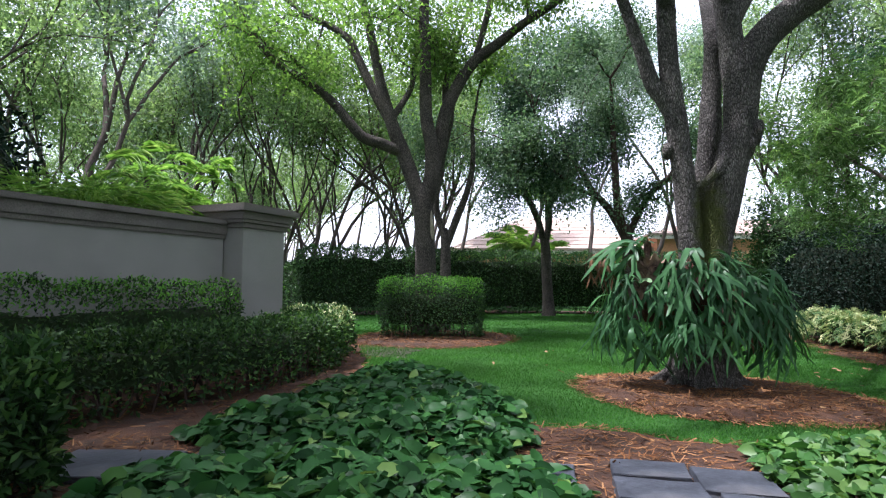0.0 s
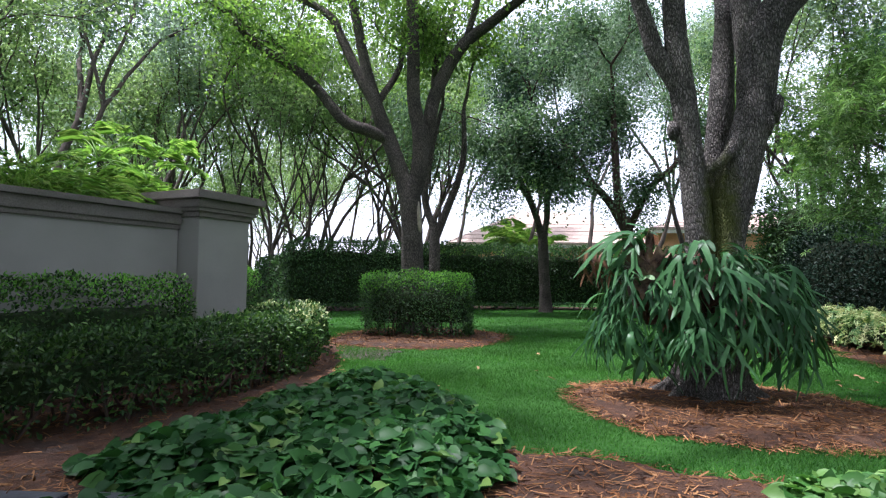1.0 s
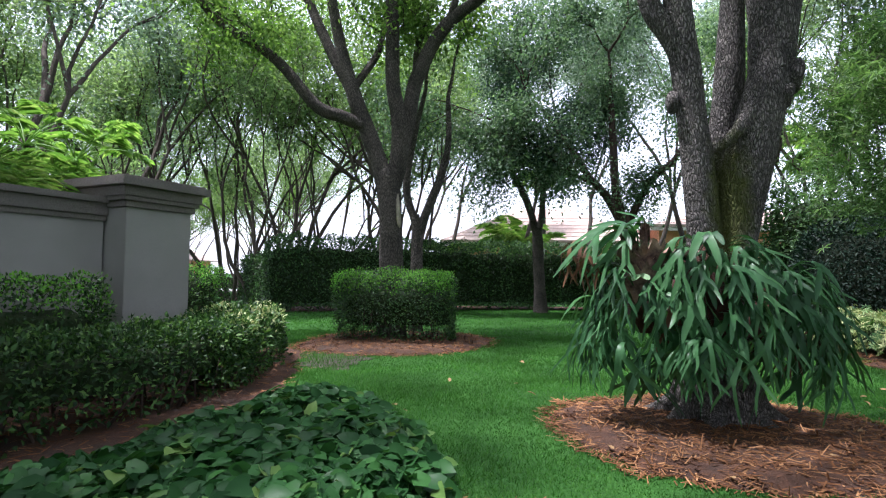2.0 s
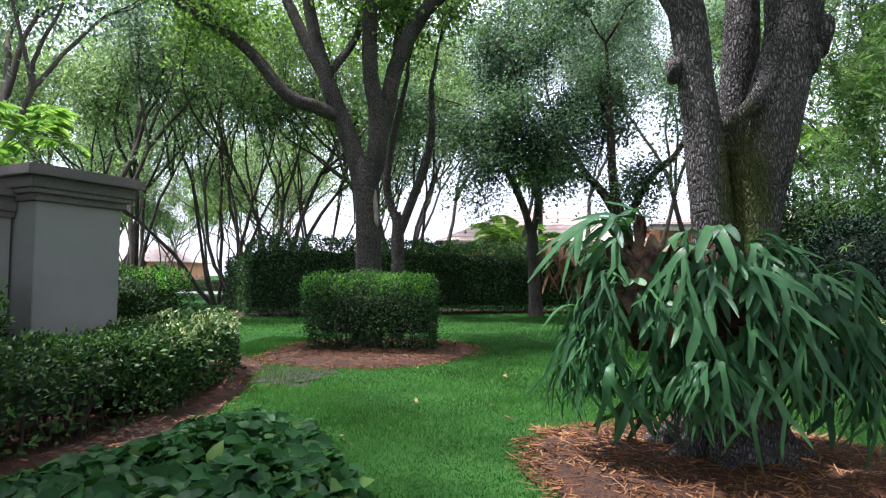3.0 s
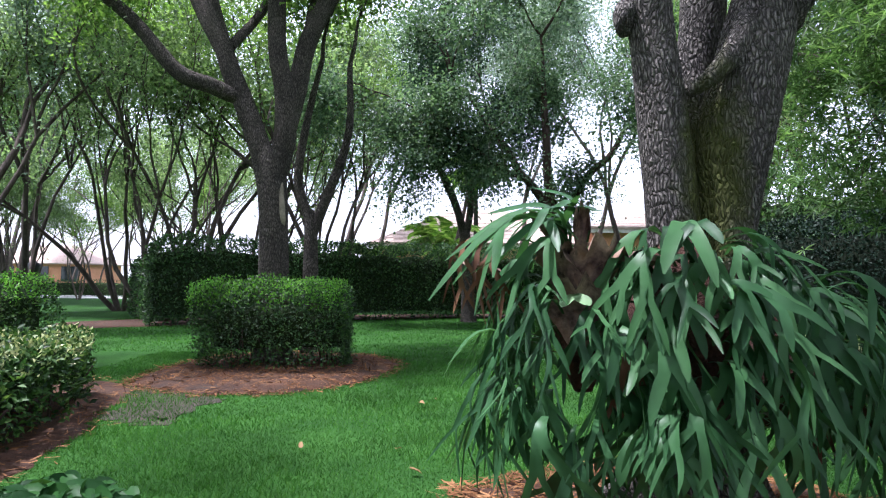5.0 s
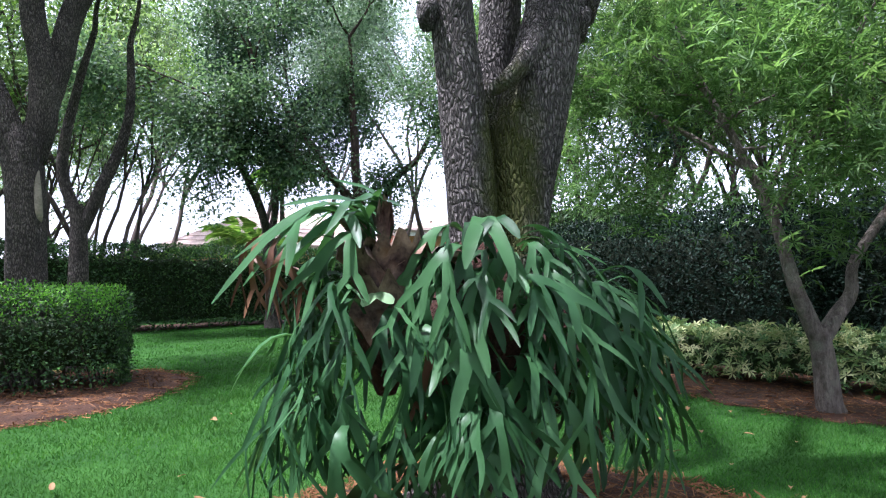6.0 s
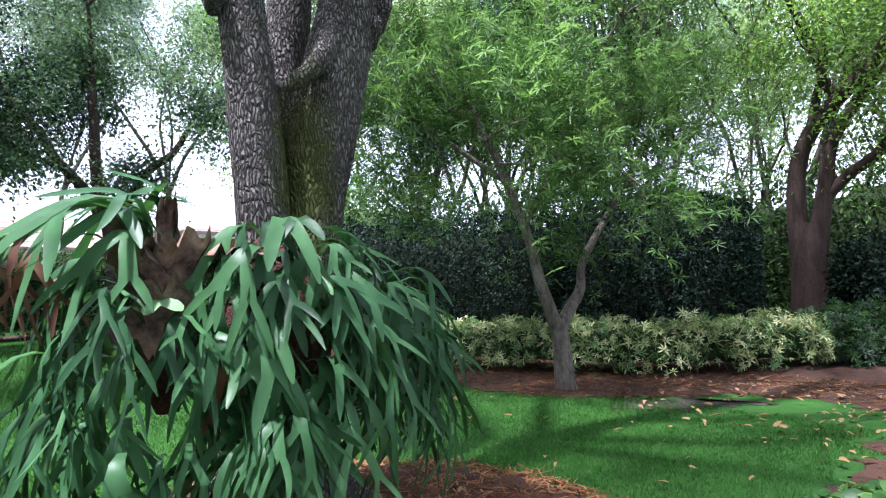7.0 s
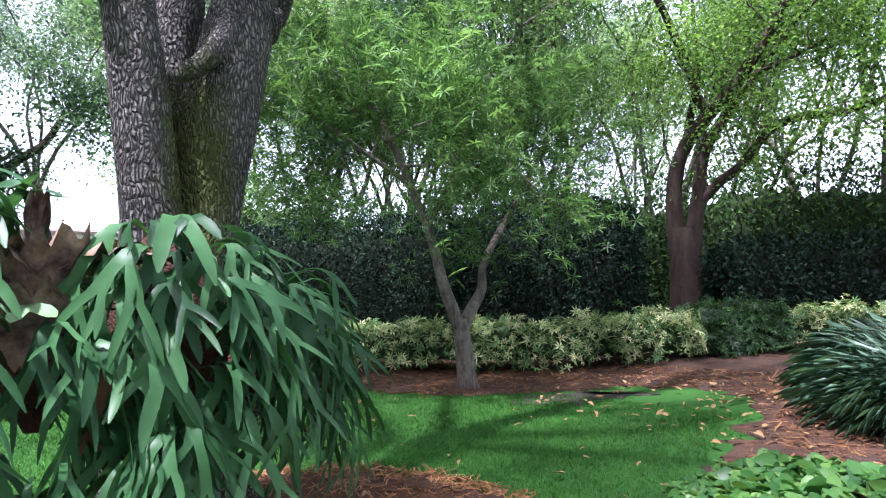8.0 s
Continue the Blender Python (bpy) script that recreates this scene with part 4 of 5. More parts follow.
for centre, radius, z0, z1, yaw0, yaw1, n, kinds, big in (
        ((2.5, 7.0), 0.34, 0.62, 1.5, 115, 310, 118, thin + fronds[:10], 0.9), ((2.98, 6.87), 0.34, 0.64, 1.6, 190, 340, 118, fronds, 0.95), ((3.58, 7.05), 0.25, 0.66, 1.4, -115, 75, 80, fronds + thin, 0.95),
        ((3.0, 7.8), 0.25, 0.8, 1.4, 60, 150, 18, fronds, 0.9)):
    for k in range(n):
        yaw = frng.uniform(yaw0, yaw1)
        a = radians(yaw)
        f = (k + frng.random()) / n
        z = z0 + (z1 - z0) * f
        r = radius * (0.35 + 0.65 * math.sqrt(max(0.0, 1 - f * f))) * frng.uniform(0.75, 1.1)
        if centre[0] == 2.5 and z > 1.24 and 225 < yaw < 296:        # the dry crown of this plant stands free
            continue
        set_frond((centre[0] + r * math.cos(a), centre[1] + r * math.sin(a), z), yaw + frng.normal(0, 22), kinds, frng.normal(16 - 26 * f, 16), big * frng.uniform(0.65, 1.3))
# fresh fronds standing up from the crown of the left plant
upright = []
for k in range(4):
    me = frond_mesh(frng, 0.95, 0.15, 1.0, -0.8, 1)
    me.materials.append(M_FROND)
    me.shade_smooth()
    upright.append(me)
for k, (yaw, tilt, size) in enumerate(((150, -8, 0.8), (185, 2, 0.95), (235, 4, 0.7), (120, 5, 0.8), (205, 14, 1.0), (165, 12, 1.0), (200, -42, 0.6), (250, -30, 0.55), (120, -25, 0.55), (300, -45, 0.45), (215, -22, 0.6))):
    set_frond((2.45 + 0.06 * math.cos(k), 6.95 + 0.06 * math.sin(k), 1.56), yaw, upright, tilt, size)
# dry shields and the root mass
for c, rad, zs in (((2.5, 7.0), 0.14, (0.8, 1.5)), ((2.98, 6.95), 0.26, (0.55, 1.58)), ((3.52, 7.16), 0.2, (0.6, 1.2))):
    rows = [(c[0], c[1], zs[0], 0.05), (c[0], c[1], zs[0] + 0.15, rad * 0.8), (c[0], c[1], (zs[0] + zs[1]) / 2, rad), (c[0], c[1], zs[1] - 0.2, rad * 0.75), (c[0], c[1], zs[1], 0.07)]
    put("root_mass", mesh_np("root_mass", *[a - (np.array(fern.location) if a.dtype.kind == "f" else 0) for a in tube(catmull(rows, 5), 14, 0.08, frng)]), M_MOSSBALL, fern, "brown fibrous root mass", smooth=True)


def shield_mesh(rng, w, h):
    vs, n, m = [], 6, 6
    for i in range(n + 1):
        for j in range(m + 1):
            u, t = j / m * 2 - 1, i / n
            ww = w * (0.5 + 0.75 * math.sin(t * 2.3)) * (1 + 0.1 * math.sin(7 * t + 3 * u))
            vs.append((0.1 - 0.12 * u * u * w / 0.3 + 0.16 * t * t + 0.012 * rng.normal(), u * ww, t * h * (1 + 0.16 * math.sin(7 * u + 11 * w * 9)) - 0.03 * abs(u)))
    q = [(i * (m + 1) + j, i * (m + 1) + j + 1, (i + 1) * (m + 1) + j + 1, (i + 1) * (m + 1) + j) for i in range(n) for j in range(m)]
    return mesh_np("shield_frond", np.array(vs), np.array(q))


for c, z, yaw, w, h, tilt in (((2.5, 6.95), 1.05, 250, 0.16, 0.3, 5), ((2.5, 6.97), 1.22, 215, 0.13, 0.28, 3), ((2.5, 6.97), 1.28, 275, 0.13, 0.28, 6), ((2.5, 7.0), 1.36, 240, 0.09, 0.2, 10), ((2.5, 7.0), 1.38, 300, 0.08, 0.18, 14),
                              ((2.5, 7.0), 1.46, 180, 0.07, 0.22, 0), ((2.5, 7.06), 1.5, 262, 0.045, 0.2, -4), ((2.52, 7.06), 1.48, 220, 0.04, 0.16, 4), ((2.66, 6.92), 1.46, 268, 0.09, 0.17, 30), ((2.76, 6.9), 1.5, 285, 0.08, 0.16, 40), ((2.2, 7.3), 1.42, 200, 0.07, 0.2, 34)):
    me = shield_mesh(frng, w * 0.72, h * 1.15)
    ob = put("shield_frond", me, M_SHIELD, fern, "papery brown dry shield frond", smooth=True)
    ob.matrix_basis = Matrix.Translation(Vector((*c, z)) - fern.location) @ pose(0, 0, 0, 0, tilt, yaw)

pale = frond_mesh(frng, 0.2, 0.11, 0.0, -0.8, 1)
pale.materials.append(M_CUTFROND)
pale.shade_smooth()
ob = tagged(new("pale_frond", pale), "pale upturned frond tip")
ob.parent = fern
ob.matrix_basis = Matrix.Translation(Vector((2.4, 6.74, 1.3)) - fern.location) @ pose(0, 0, 0, 10, 0, 258)
withered = [frond_mesh(frng, 0.5, 0.07, 0.2, -1.6, 2) for k in range(3)]
for k, (x, y, z, yaw) in enumerate(((2.05, 7.2, 1.62, 190), (2.1, 7.15, 1.6, 215), (2.0, 7.25, 1.6, 165), (2.7, 6.75, 1.1, 240), (3.5, 6.9, 0.95, 300), (2.1, 7.1, 1.55, 235), (3.7, 7.0, 1.1, 330))):
    me = withered[k % 3]
    if not me.materials:
        me.materials.append(M_DRYFROND)
        me.shade_smooth()
    ob = tagged(new("withered_frond", me), "withered brown hanging frond")
    ob.parent = fern
    ob.matrix_basis = Matrix.Translation(Vector((x, y, z)) - fern.location) @ pose(0, 0, 0, 0, 10, yaw)

# ---- tree in the clipped bush ----
t2 = [
    [(-1.08, 13.3, -0.1, 0.34), (-1.08, 13.3, 0.5, 0.27), (-1.1, 13.3, 1.4, 0.25), (-1.14, 13.3, 2.6, 0.24), (-1.2, 13.3, 3.2, 0.24), (-1.22, 13.3, 3.5, 0.2)],
    [(-1.2, 13.3, 2.9, 0.19), (-1.36, 13.28, 3.5, 0.185), (-1.62, 13.25, 4.2, 0.17), (-1.9, 13.2, 4.9, 0.15), (-2.2, 13.2, 5.9, 0.125), (-2.46, 13.2, 7.1, 0.11), (-2.7, 13.2, 8.1, 0.09), (-2.9, 13.2, 9.2, 0.06)],
    [(-1.7, 13.2, 4.3, 0.13), (-2.1, 13.0, 4.45, 0.13), (-2.6, 12.9, 4.65, 0.125), (-3.25, 12.8, 5.4, 0.11), (-3.8, 12.7, 5.85, 0.1), (-4.4, 12.6, 6.2, 0.09), (-4.9, 12.4, 6.7, 0.07), (-5.4, 12.2, 7.6, 0.05)],
    [(-1.95, 13.2, 5.0, 0.12), (-2.35, 13.3, 5.7, 0.115), (-2.8, 13.4, 6.6, 0.1), (-3.2, 13.5, 7.3, 0.09), (-4.2, 13.6, 7.9, 0.07)],
    [(-1.1, 13.35, 3.1, 0.19), (-0.98, 13.35, 3.7, 0.18), (-0.98, 13.3, 4.4, 0.165), (-1.12, 13.3, 5.2, 0.155), (-1.15, 13.3, 6.4, 0.14), (-1.2, 13.3, 8.0, 0.11), (-1.0, 13.3, 9.4, 0.08)],
    [(-0.98, 13.4, 3.8, 0.16), (-0.82, 13.45, 4.5, 0.165), (-0.65, 13.5, 5.4, 0.155), (-0.12, 13.5, 6.4, 0.135), (0.55, 13.5, 6.95, 0.12), (1.2, 13.4, 7.4, 0.1), (1.9, 13.3, 7.8, 0.085), (2.8, 13.2, 8.5, 0.06)],
    [(0.0, 13.5, 6.55, 0.08), (0.3, 13.4, 7.6, 0.07), (0.5, 13.3, 8.7, 0.05)],
    [(-0.7, 13.6, 5.3, 0.08), (-0.75, 14.2, 6.4, 0.075), (-0.5, 15.0, 7.8, 0.055)],
    [(-1.9, 13.3, 5.2, 0.08), (-1.6, 14.0, 6.2, 0.07), (-1.7, 15.0, 7.6, 0.055)],
]
trunk_tree("shade_tree", (-1.08, 13.3), t2, "spreading shade tree with grey forked limbs and sunny green crown", M_BARK, M_CROWN, 6, 1.4, 20, 0.46, 0.11, 0.055, 16, fine=3, side_twigs=3, side_len=0.8, side_from=0.7)
trunk_tree("slender_tree", (-0.75, 14.3), [
    [(-0.75, 14.3, -0.05, 0.16), (-0.74, 14.3, 1.2, 0.14), (-0.75, 14.3, 2.2, 0.12), (-0.8, 14.3, 2.6, 0.1)],
    [(-0.75, 14.3, 2.1, 0.1), (-0.45, 14.3, 2.9, 0.09), (-0.22, 14.3, 3.5, 0.08), (-0.08, 14.3, 4.2, 0.07), (-0.1, 14.3, 5.2, 0.05)],
    [(-0.78, 14.3, 2.4, 0.09), (-1.0, 14.3, 3.2, 0.08), (-0.85, 14.3, 4.3, 0.065), (-0.6, 14.3, 5.4, 0.045)],
], "slender double-stemmed tree beside the clipped bush", M_BARK, M_CROWN, 61, 0.9, 30, 0.3, 0.12, 0.06, 10)
scar = thing("bark_scar", (-0.96, 13.06, 2.5), "pale bare wood scar on the shade tree's trunk", "bark")
put("bare_wood", mesh_np("bare_wood", *limb([(-0.03, 0.2, 0.5, 0.015), (0.0, 0.11, 0.25, 0.04), (0.02, 0.09, 0.0, 0.05), (0.04, 0.1, -0.2, 0.04), (0.05, 0.15, -0.28, 0.01)], 4, 8, 0.06, orng)), M_SCAR, scar, smooth=True)

# ---- small slim-leaved tree in the right border ----
trunk_tree("slim_leaved_tree", (7.35, 8.5), [
    [(7.36, 8.55, -0.05, 0.15), (7.3, 8.55, 0.12, 0.118), (7.27, 8.55, 0.45, 0.105), (7.22, 8.55, 0.76, 0.1), (7.2, 8.55, 0.86, 0.08)],
    [(7.22, 8.55, 0.7, 0.085), (7.06, 8.55, 1.0, 0.075), (6.95, 8.58, 1.3, 0.07), (6.88, 8.7, 1.9, 0.055), (6.6, 8.9, 2.8, 0.042), (6.4, 9.2, 3.6, 0.03)],
    [(7.22, 8.55, 0.72, 0.085), (7.42, 8.52, 0.98, 0.075), (7.6, 8.5, 1.2, 0.066), (7.66, 8.5, 1.5, 0.05), (8.05, 8.52, 1.9, 0.046), (8.45, 8.55, 2.25, 0.042), (8.85, 8.5, 2.7, 0.038), (9.22, 8.45, 3.2, 0.03)],
    [(8.6, 8.5, 2.6, 0.035), (8.6, 8.7, 3.2, 0.03), (8.4, 9.0, 4.2, 0.022)],
    [(6.85, 8.7, 1.95, 0.04), (7.1, 8.4, 2.7, 0.035), (7.3, 8.1, 3.6, 0.025)],
    [(6.68, 8.85, 2.5, 0.035), (6.2, 9.6, 3.2, 0.03), (5.9, 10.4, 3.9, 0.02)],
], "small open tree with pale forked trunk and slim green leaves", M_PALEBARK, M_SLIM, 62, 0.8, 5, 0.3, 0.115, 0.115, 10, fine=2, side_twigs=6, side_len=0.65, side_from=0.72,
   tufts=((6.95, 8.45, 1.6), (7.2, 8.3, 1.65), (7.05, 8.4, 1.95), (7.35, 8.4, 1.85), (6.8, 8.5, 2.1), (7.0, 8.4, 1.75), (7.2, 8.35, 1.45)), shape=WHORL)

# ---- right-hand tree with sweeping limbs ----
trunk_tree("leaning_tree", (15.2, 8.35), [
    [(15.2, 8.35, -0.1, 0.42), (15.2, 8.35, 0.8, 0.36), (15.2, 8.3, 1.6, 0.32), (15.2, 8.22, 2.3, 0.25)],
    [(15.2, 8.42, 1.2, 0.22), (15.2, 8.5, 2.4, 0.19), (15.2, 8.45, 3.4, 0.17), (15.2, 8.2, 4.1, 0.16), (15.2, 7.7, 4.7, 0.15), (15.2, 7.1, 5.25, 0.14), (15.2, 6.5, 6.05, 0.12), (15.2, 5.9, 7.0, 0.1), (15.3, 5.3, 8.2, 0.07)],
    [(15.2, 8.2, 4.0, 0.1), (15.2, 8.0, 4.9, 0.085), (15.2, 7.83, 5.6, 0.07), (15.2, 7.84, 6.9, 0.05)],
    [(15.2, 8.15, 1.9, 0.19), (15.2, 7.95, 3.0, 0.16), (15.2, 7.8, 3.9, 0.14), (15.3, 7.3, 4.7, 0.11), (15.6, 6.8, 5.4, 0.07)],
    [(15.2, 7.95, 2.8, 0.11), (15.2, 7.55, 3.2, 0.105), (15.2, 7.1, 3.5, 0.1), (15.2, 6.75, 3.9, 0.095), (15.2, 6.4, 4.22, 0.09), (15.2, 5.9, 4.33, 0.085), (15.2, 5.3, 4.28, 0.075), (15.2, 4.5, 4.4, 0.065), (15.5, 3.2, 4.7, 0.04)],
    # next four limbs lie above the view, added to shade the dark hedges
    [(15.2, 7.7, 4.7, 0.1), (14.2, 8.2, 7.0, 0.08), (12.6, 8.8, 8.6, 0.06), (10.8, 9.4, 9.4, 0.05)],
    [(14.0, 8.2, 7.2, 0.07), (13.0, 10.2, 8.8, 0.06), (11.4, 11.6, 9.6, 0.05)],
    [(12.6, 8.8, 8.6, 0.05), (11.0, 7.8, 9.4, 0.045), (9.6, 7.4, 9.8, 0.04)],
    [(12.0, 10.8, 9.2, 0.05), (10.2, 12.6, 9.8, 0.045), (8.8, 13.6, 10.2, 0.04)],
    [(15.2, 7.0, 5.35, 0.05), (15.2, 6.3, 5.5, 0.045), (15.2, 5.4, 5.75, 0.035)],
], "brown tree with long sweeping limbs behind the shrubs", M_REDBARK, M_CROWN, 63, 1.3, 26, 0.55, 0.1, 0.055, 14, fine=2, side_twigs=4, side_len=0.8, side_from=0.75)


# ---- two trees before the tall hedge ----
trunk_tree("crooked_tree", (2.33, 22.9), [
    [(2.33, 22.9, -0.1, 0.28), (2.3, 22.9, 0.7, 0.22), (2.24, 22.9, 1.7, 0.2), (2.2, 22.9, 2.6, 0.19), (2.18, 22.9, 3.0, 0.15)],
    [(2.2, 22.9, 2.6, 0.15), (1.95, 22.9, 3.6, 0.13), (1.63, 22.9, 4.4, 0.12), (1.2, 22.9, 5.3, 0.1), (0.9, 22.9, 6.4, 0.07)],
    [(2.2, 22.9, 2.7, 0.12), (2.35, 22.9, 3.6, 0.11), (2.4, 22.9, 4.4, 0.1), (2.7, 22.9, 5.2, 0.09), (2.95, 22.9, 6.0, 0.07), (2.9, 22.9, 7.0, 0.05)],
], "crooked brown tree standing before the tall hedge", M_BARK, M_BLUE, 64, 1.2, 60, 0.42, 0.105, 0.06, 12, fine=3, side_twigs=3, side_len=0.8, side_from=0.6)
trunk_tree("dark_crowned_tree", (5.0, 21.2), [
    [(5.1, 21.2, -0.1, 0.3), (5.1, 21.2, 1.0, 0.24), (5.05, 21.2, 2.2, 0.22), (4.95, 21.2, 3.1, 0.2), (4.9, 21.2, 3.4, 0.15)],
    [(4.95, 21.2, 2.9, 0.16), (4.4, 21.2, 3.9, 0.14), (3.8, 21.2, 4.6, 0.12), (3.4, 21.2, 5.3, 0.1), (2.6, 21.2, 6.4, 0.07)],
    [(4.9, 21.2, 3.0, 0.16), (4.65, 21.2, 4.2, 0.15), (4.58, 21.2, 5.6, 0.13), (4.5, 21.2, 7.2, 0.09)],
    [(4.98, 21.2, 2.9, 0.14), (5.5, 21.2, 4.0, 0.12), (5.9, 21.2, 4.6, 0.11), (6.55, 21.2, 5.2, 0.09), (7.1, 21.2, 6.3, 0.06)],
    [(4.0, 21.2, 4.4, 0.08), (3.2, 21.0, 4.7, 0.07), (2.0, 20.8, 5.6, 0.05), (0.9, 20.6, 6.2, 0.04)],
], "broad tree with dark limbs and a dense deep-green crown", M_REDBARK, M_MIDGREEN, 65, 1.5, 52, 0.48, 0.115, 0.07, 12, fine=3, side_twigs=4, side_len=1.0, side_from=0.6)


# ---- woodland and background trees, and unseen ones added for shade ----
def wood_tree(seed, stems, height, spread_by, leaf_mat, bark, per, radius, leaf, width, label, thick=0.1, crown_from=0.4, depth=3):
    rng = np.random.default_rng(seed)
    tree = thing("woodland_tree", (0, 0, 0), label, "tree", "woodland trees")
    bits, tips = [], []
    for k in range(stems):
        a = 2 * math.pi * k / stems + rng.uniform(-0.4, 0.4)
        d = np.array((math.cos(a) * spread_by, math.sin(a) * spread_by, 1.0))
        grow(rng, (0.12 * math.cos(a), 0.12 * math.sin(a), -0.1), d, height * crown_from * rng.uniform(0.8, 1.15), thick * rng.uniform(0.7, 1.2), depth, bits, tips, 0.4, 0.3, (2, 3), 0.62, 0.55, 7)
    put("trunk", mesh_np("trunk", *joined(bits)), bark, tree, smooth=True)
    v, f = clumps(rng, tips, per, radius, leaf, width, TRI)
    put("crown", mesh_np("crown", v, f), leaf_mat, tree, kind="stuff")
    return tree


kinds = [wood_tree(101, 5, 13, 0.34, M_WOODS, M_DARKBARK, 36, 0.45, 0.14, 0.085, "many-stemmed woodland tree with thin dark trunks", 0.1, 0.38),
         wood_tree(102, 2, 15, 0.16, M_GREY, M_DARKBARK, 70, 0.52, 0.14, 0.09, "tall woodland tree with grey-green crown", 0.13, 0.36),
         wood_tree(103, 6, 12, 0.5, M_WOODS, M_DARKBARK, 22, 0.38, 0.16, 0.095, "spreading woodland tree with crossing dark stems", 0.085, 0.42),
         wood_tree(104, 2, 10.5, 0.2, M_BLUE, M_DARKBARK, 95, 0.42, 0.17, 0.1, "dense dark-crowned tree beside the tall hedge", 0.17, 0.40),
         wood_tree(105, 3, 13, 0.3, M_CROWN, M_DARKBARK, 42, 0.45, 0.16, 0.1, "sunlit light-green tree behind the lawn", 0.12, 0.42),
         wood_tree(106, 1, 15, 0.08, M_GREY, M_DARKBARK, 75, 0.6, 0.135, 0.085, "tall single-trunk tree with a high grey-green crown", 0.2, 0.46, 4)]
SPOTS = [  # kind, x, y, turn, size
    # the first three stand left of the view, added to shade the foreground
    (1, -8.6, 3.6, 15, 0.95), (0, -6.2, 1.2, 75, 0.85), (0, -5.7, 3.9, 200, 0.85), (4, -3.2, 26.6, 40, 1.0), (4, -7.8, 25.0, 220, 1.0), (0, 16.0, 17.5, 70, 0.9), (0, -20.7, 33.8, 60, 0.6), (0, -17, 39, 160, 0.8), (0, -26, 39, 0, 0.9), (2, -14, 36, 200, 0.9), 
    # this row stands unseen behind the camera, added to block sky and sun
    (1, -3.5, -3.0, 30, 1.0), (0, 4.8, -2.6, 120, 0.95), (0, -9, -2, 10, 1.0), (1, 10, -4, 200, 1.1), (2, 0.5, -8, 60, 1.1), (0, 6.5, -10, 250, 1.1), (1, -7, -9, 130, 1.1), (0, 15, -6, 300, 1.1), (3, -5.2, -0.5, 45, 0.85),
    (0, -9, 24, 20, 1.0), (2, -6.5, 27, 80, 1.0), (0, -4, 29, 200, 1.05), (2, -11.5, 27, 150, 1.1), (1, -13, 21, 40, 1.1), (0, -15, 26, 300, 1.15), (1, -18, 30, 90, 1.2),
    (2, -9, 32, 250, 1.1), (0, -16, 18, 170, 1.05), (1, -11, 14, 60, 1.1), (0, -13.5, 10, 130, 1.1), (2, -20, 22, 70, 1.2), (1, -5, 38, 15, 1.25), (0, -24, 34, 100, 1.3),
    (0, 12.5, 24, 50, 1.1), (1, 14.5, 21, 260, 1.15), (2, 17, 26, 140, 1.1), (0, 16, 17.5, 30, 1.1), (1, 19, 21, 310, 1.2),
    (3, 12.5, 17.5, 240, 0.9), (0, 17.5, 13.5, 85, 1.1), (1, 20, 16, 190, 1.2), (2, 21, 10.5, 20, 1.15), (0, 23.5, 6.5, 110, 1.2), (1, 25, 12, 230, 1.3), (2, 20.5, 2.0, 280, 1.1), (1, 27, 1, 75, 1.3),
    (4, -24, 45, 40, 0.75), (4, -17.5, 43.5, 150, 0.7), (4, -29, 50, 260, 0.8), (4, -20.5, 38, 310, 0.5), (5, 0.6, 30.0, 30, 1.0), (5, 5.6, 33.0, 100, 1.1), (5, 9.8, 28.0, 210, 1.0), (5, 8.0, 35.0, 20, 1.2), (5, -2.6, 34, 80, 1.1), (5, 14.0, 27.5, 310, 1.0),
    (0, 25, 24, 15, 1.3), (2, 30, 16, 135, 1.3), (1, 22, 31, 5, 1.3),
    (0, -30, 44, 5, 1.4), (1, -36, 52, 60, 1.5), (0, -22, 56, 95, 1.4), (1, -12, 56, 35, 1.4), (2, -42, 40, 200, 1.4), (1, 34, 8, 20, 1.4), (0, 33, -4, 70, 1.4), (1, 36, 24, 250, 1.5)]
for k, (which, x, y, turn, size) in enumerate(SPOTS):
    copy_thing(kinds[which], pose(x, y, 0, 0, 0, turn) @ Matrix.Scale(size, 4))
for o in kinds:
    for c in list(o.children):
        bpy.data.objects.remove(c)
    bpy.data.objects.remove(o)

# ---- house beyond the hedge ----
house = thing("house", (0, 40, 0), "single-storey salmon stucco house with a white tiled hip roof", "house")


def hip(bm, x0, x1, y0, y1, z0, z1, inset):
    a = [bm.verts.new(p) for p in ((x0, y0, z0), (x1, y0, z0), (x1, y1, z0), (x0, y1, z0))]
    ym = (y0 + y1) / 2
    r = [bm.verts.new(p) for p in ((x0 + inset, ym, z1), (x1 - inset, ym, z1))]
    b = [bm.verts.new((v.co.x, v.co.y, v.co.z - 0.12)) for v in a]
    for f in ((a[0], a[1], r[1], r[0]), (a[1], a[2], r[1]), (a[2], a[3], r[0], r[1]), (a[3], a[0], r[0])):
        bm.faces.new(f)
    for i in range(4):
        bm.faces.new((b[i], b[(i + 1) % 4], a[(i + 1) % 4], a[i]))
    bm.faces.new(b[::-1])


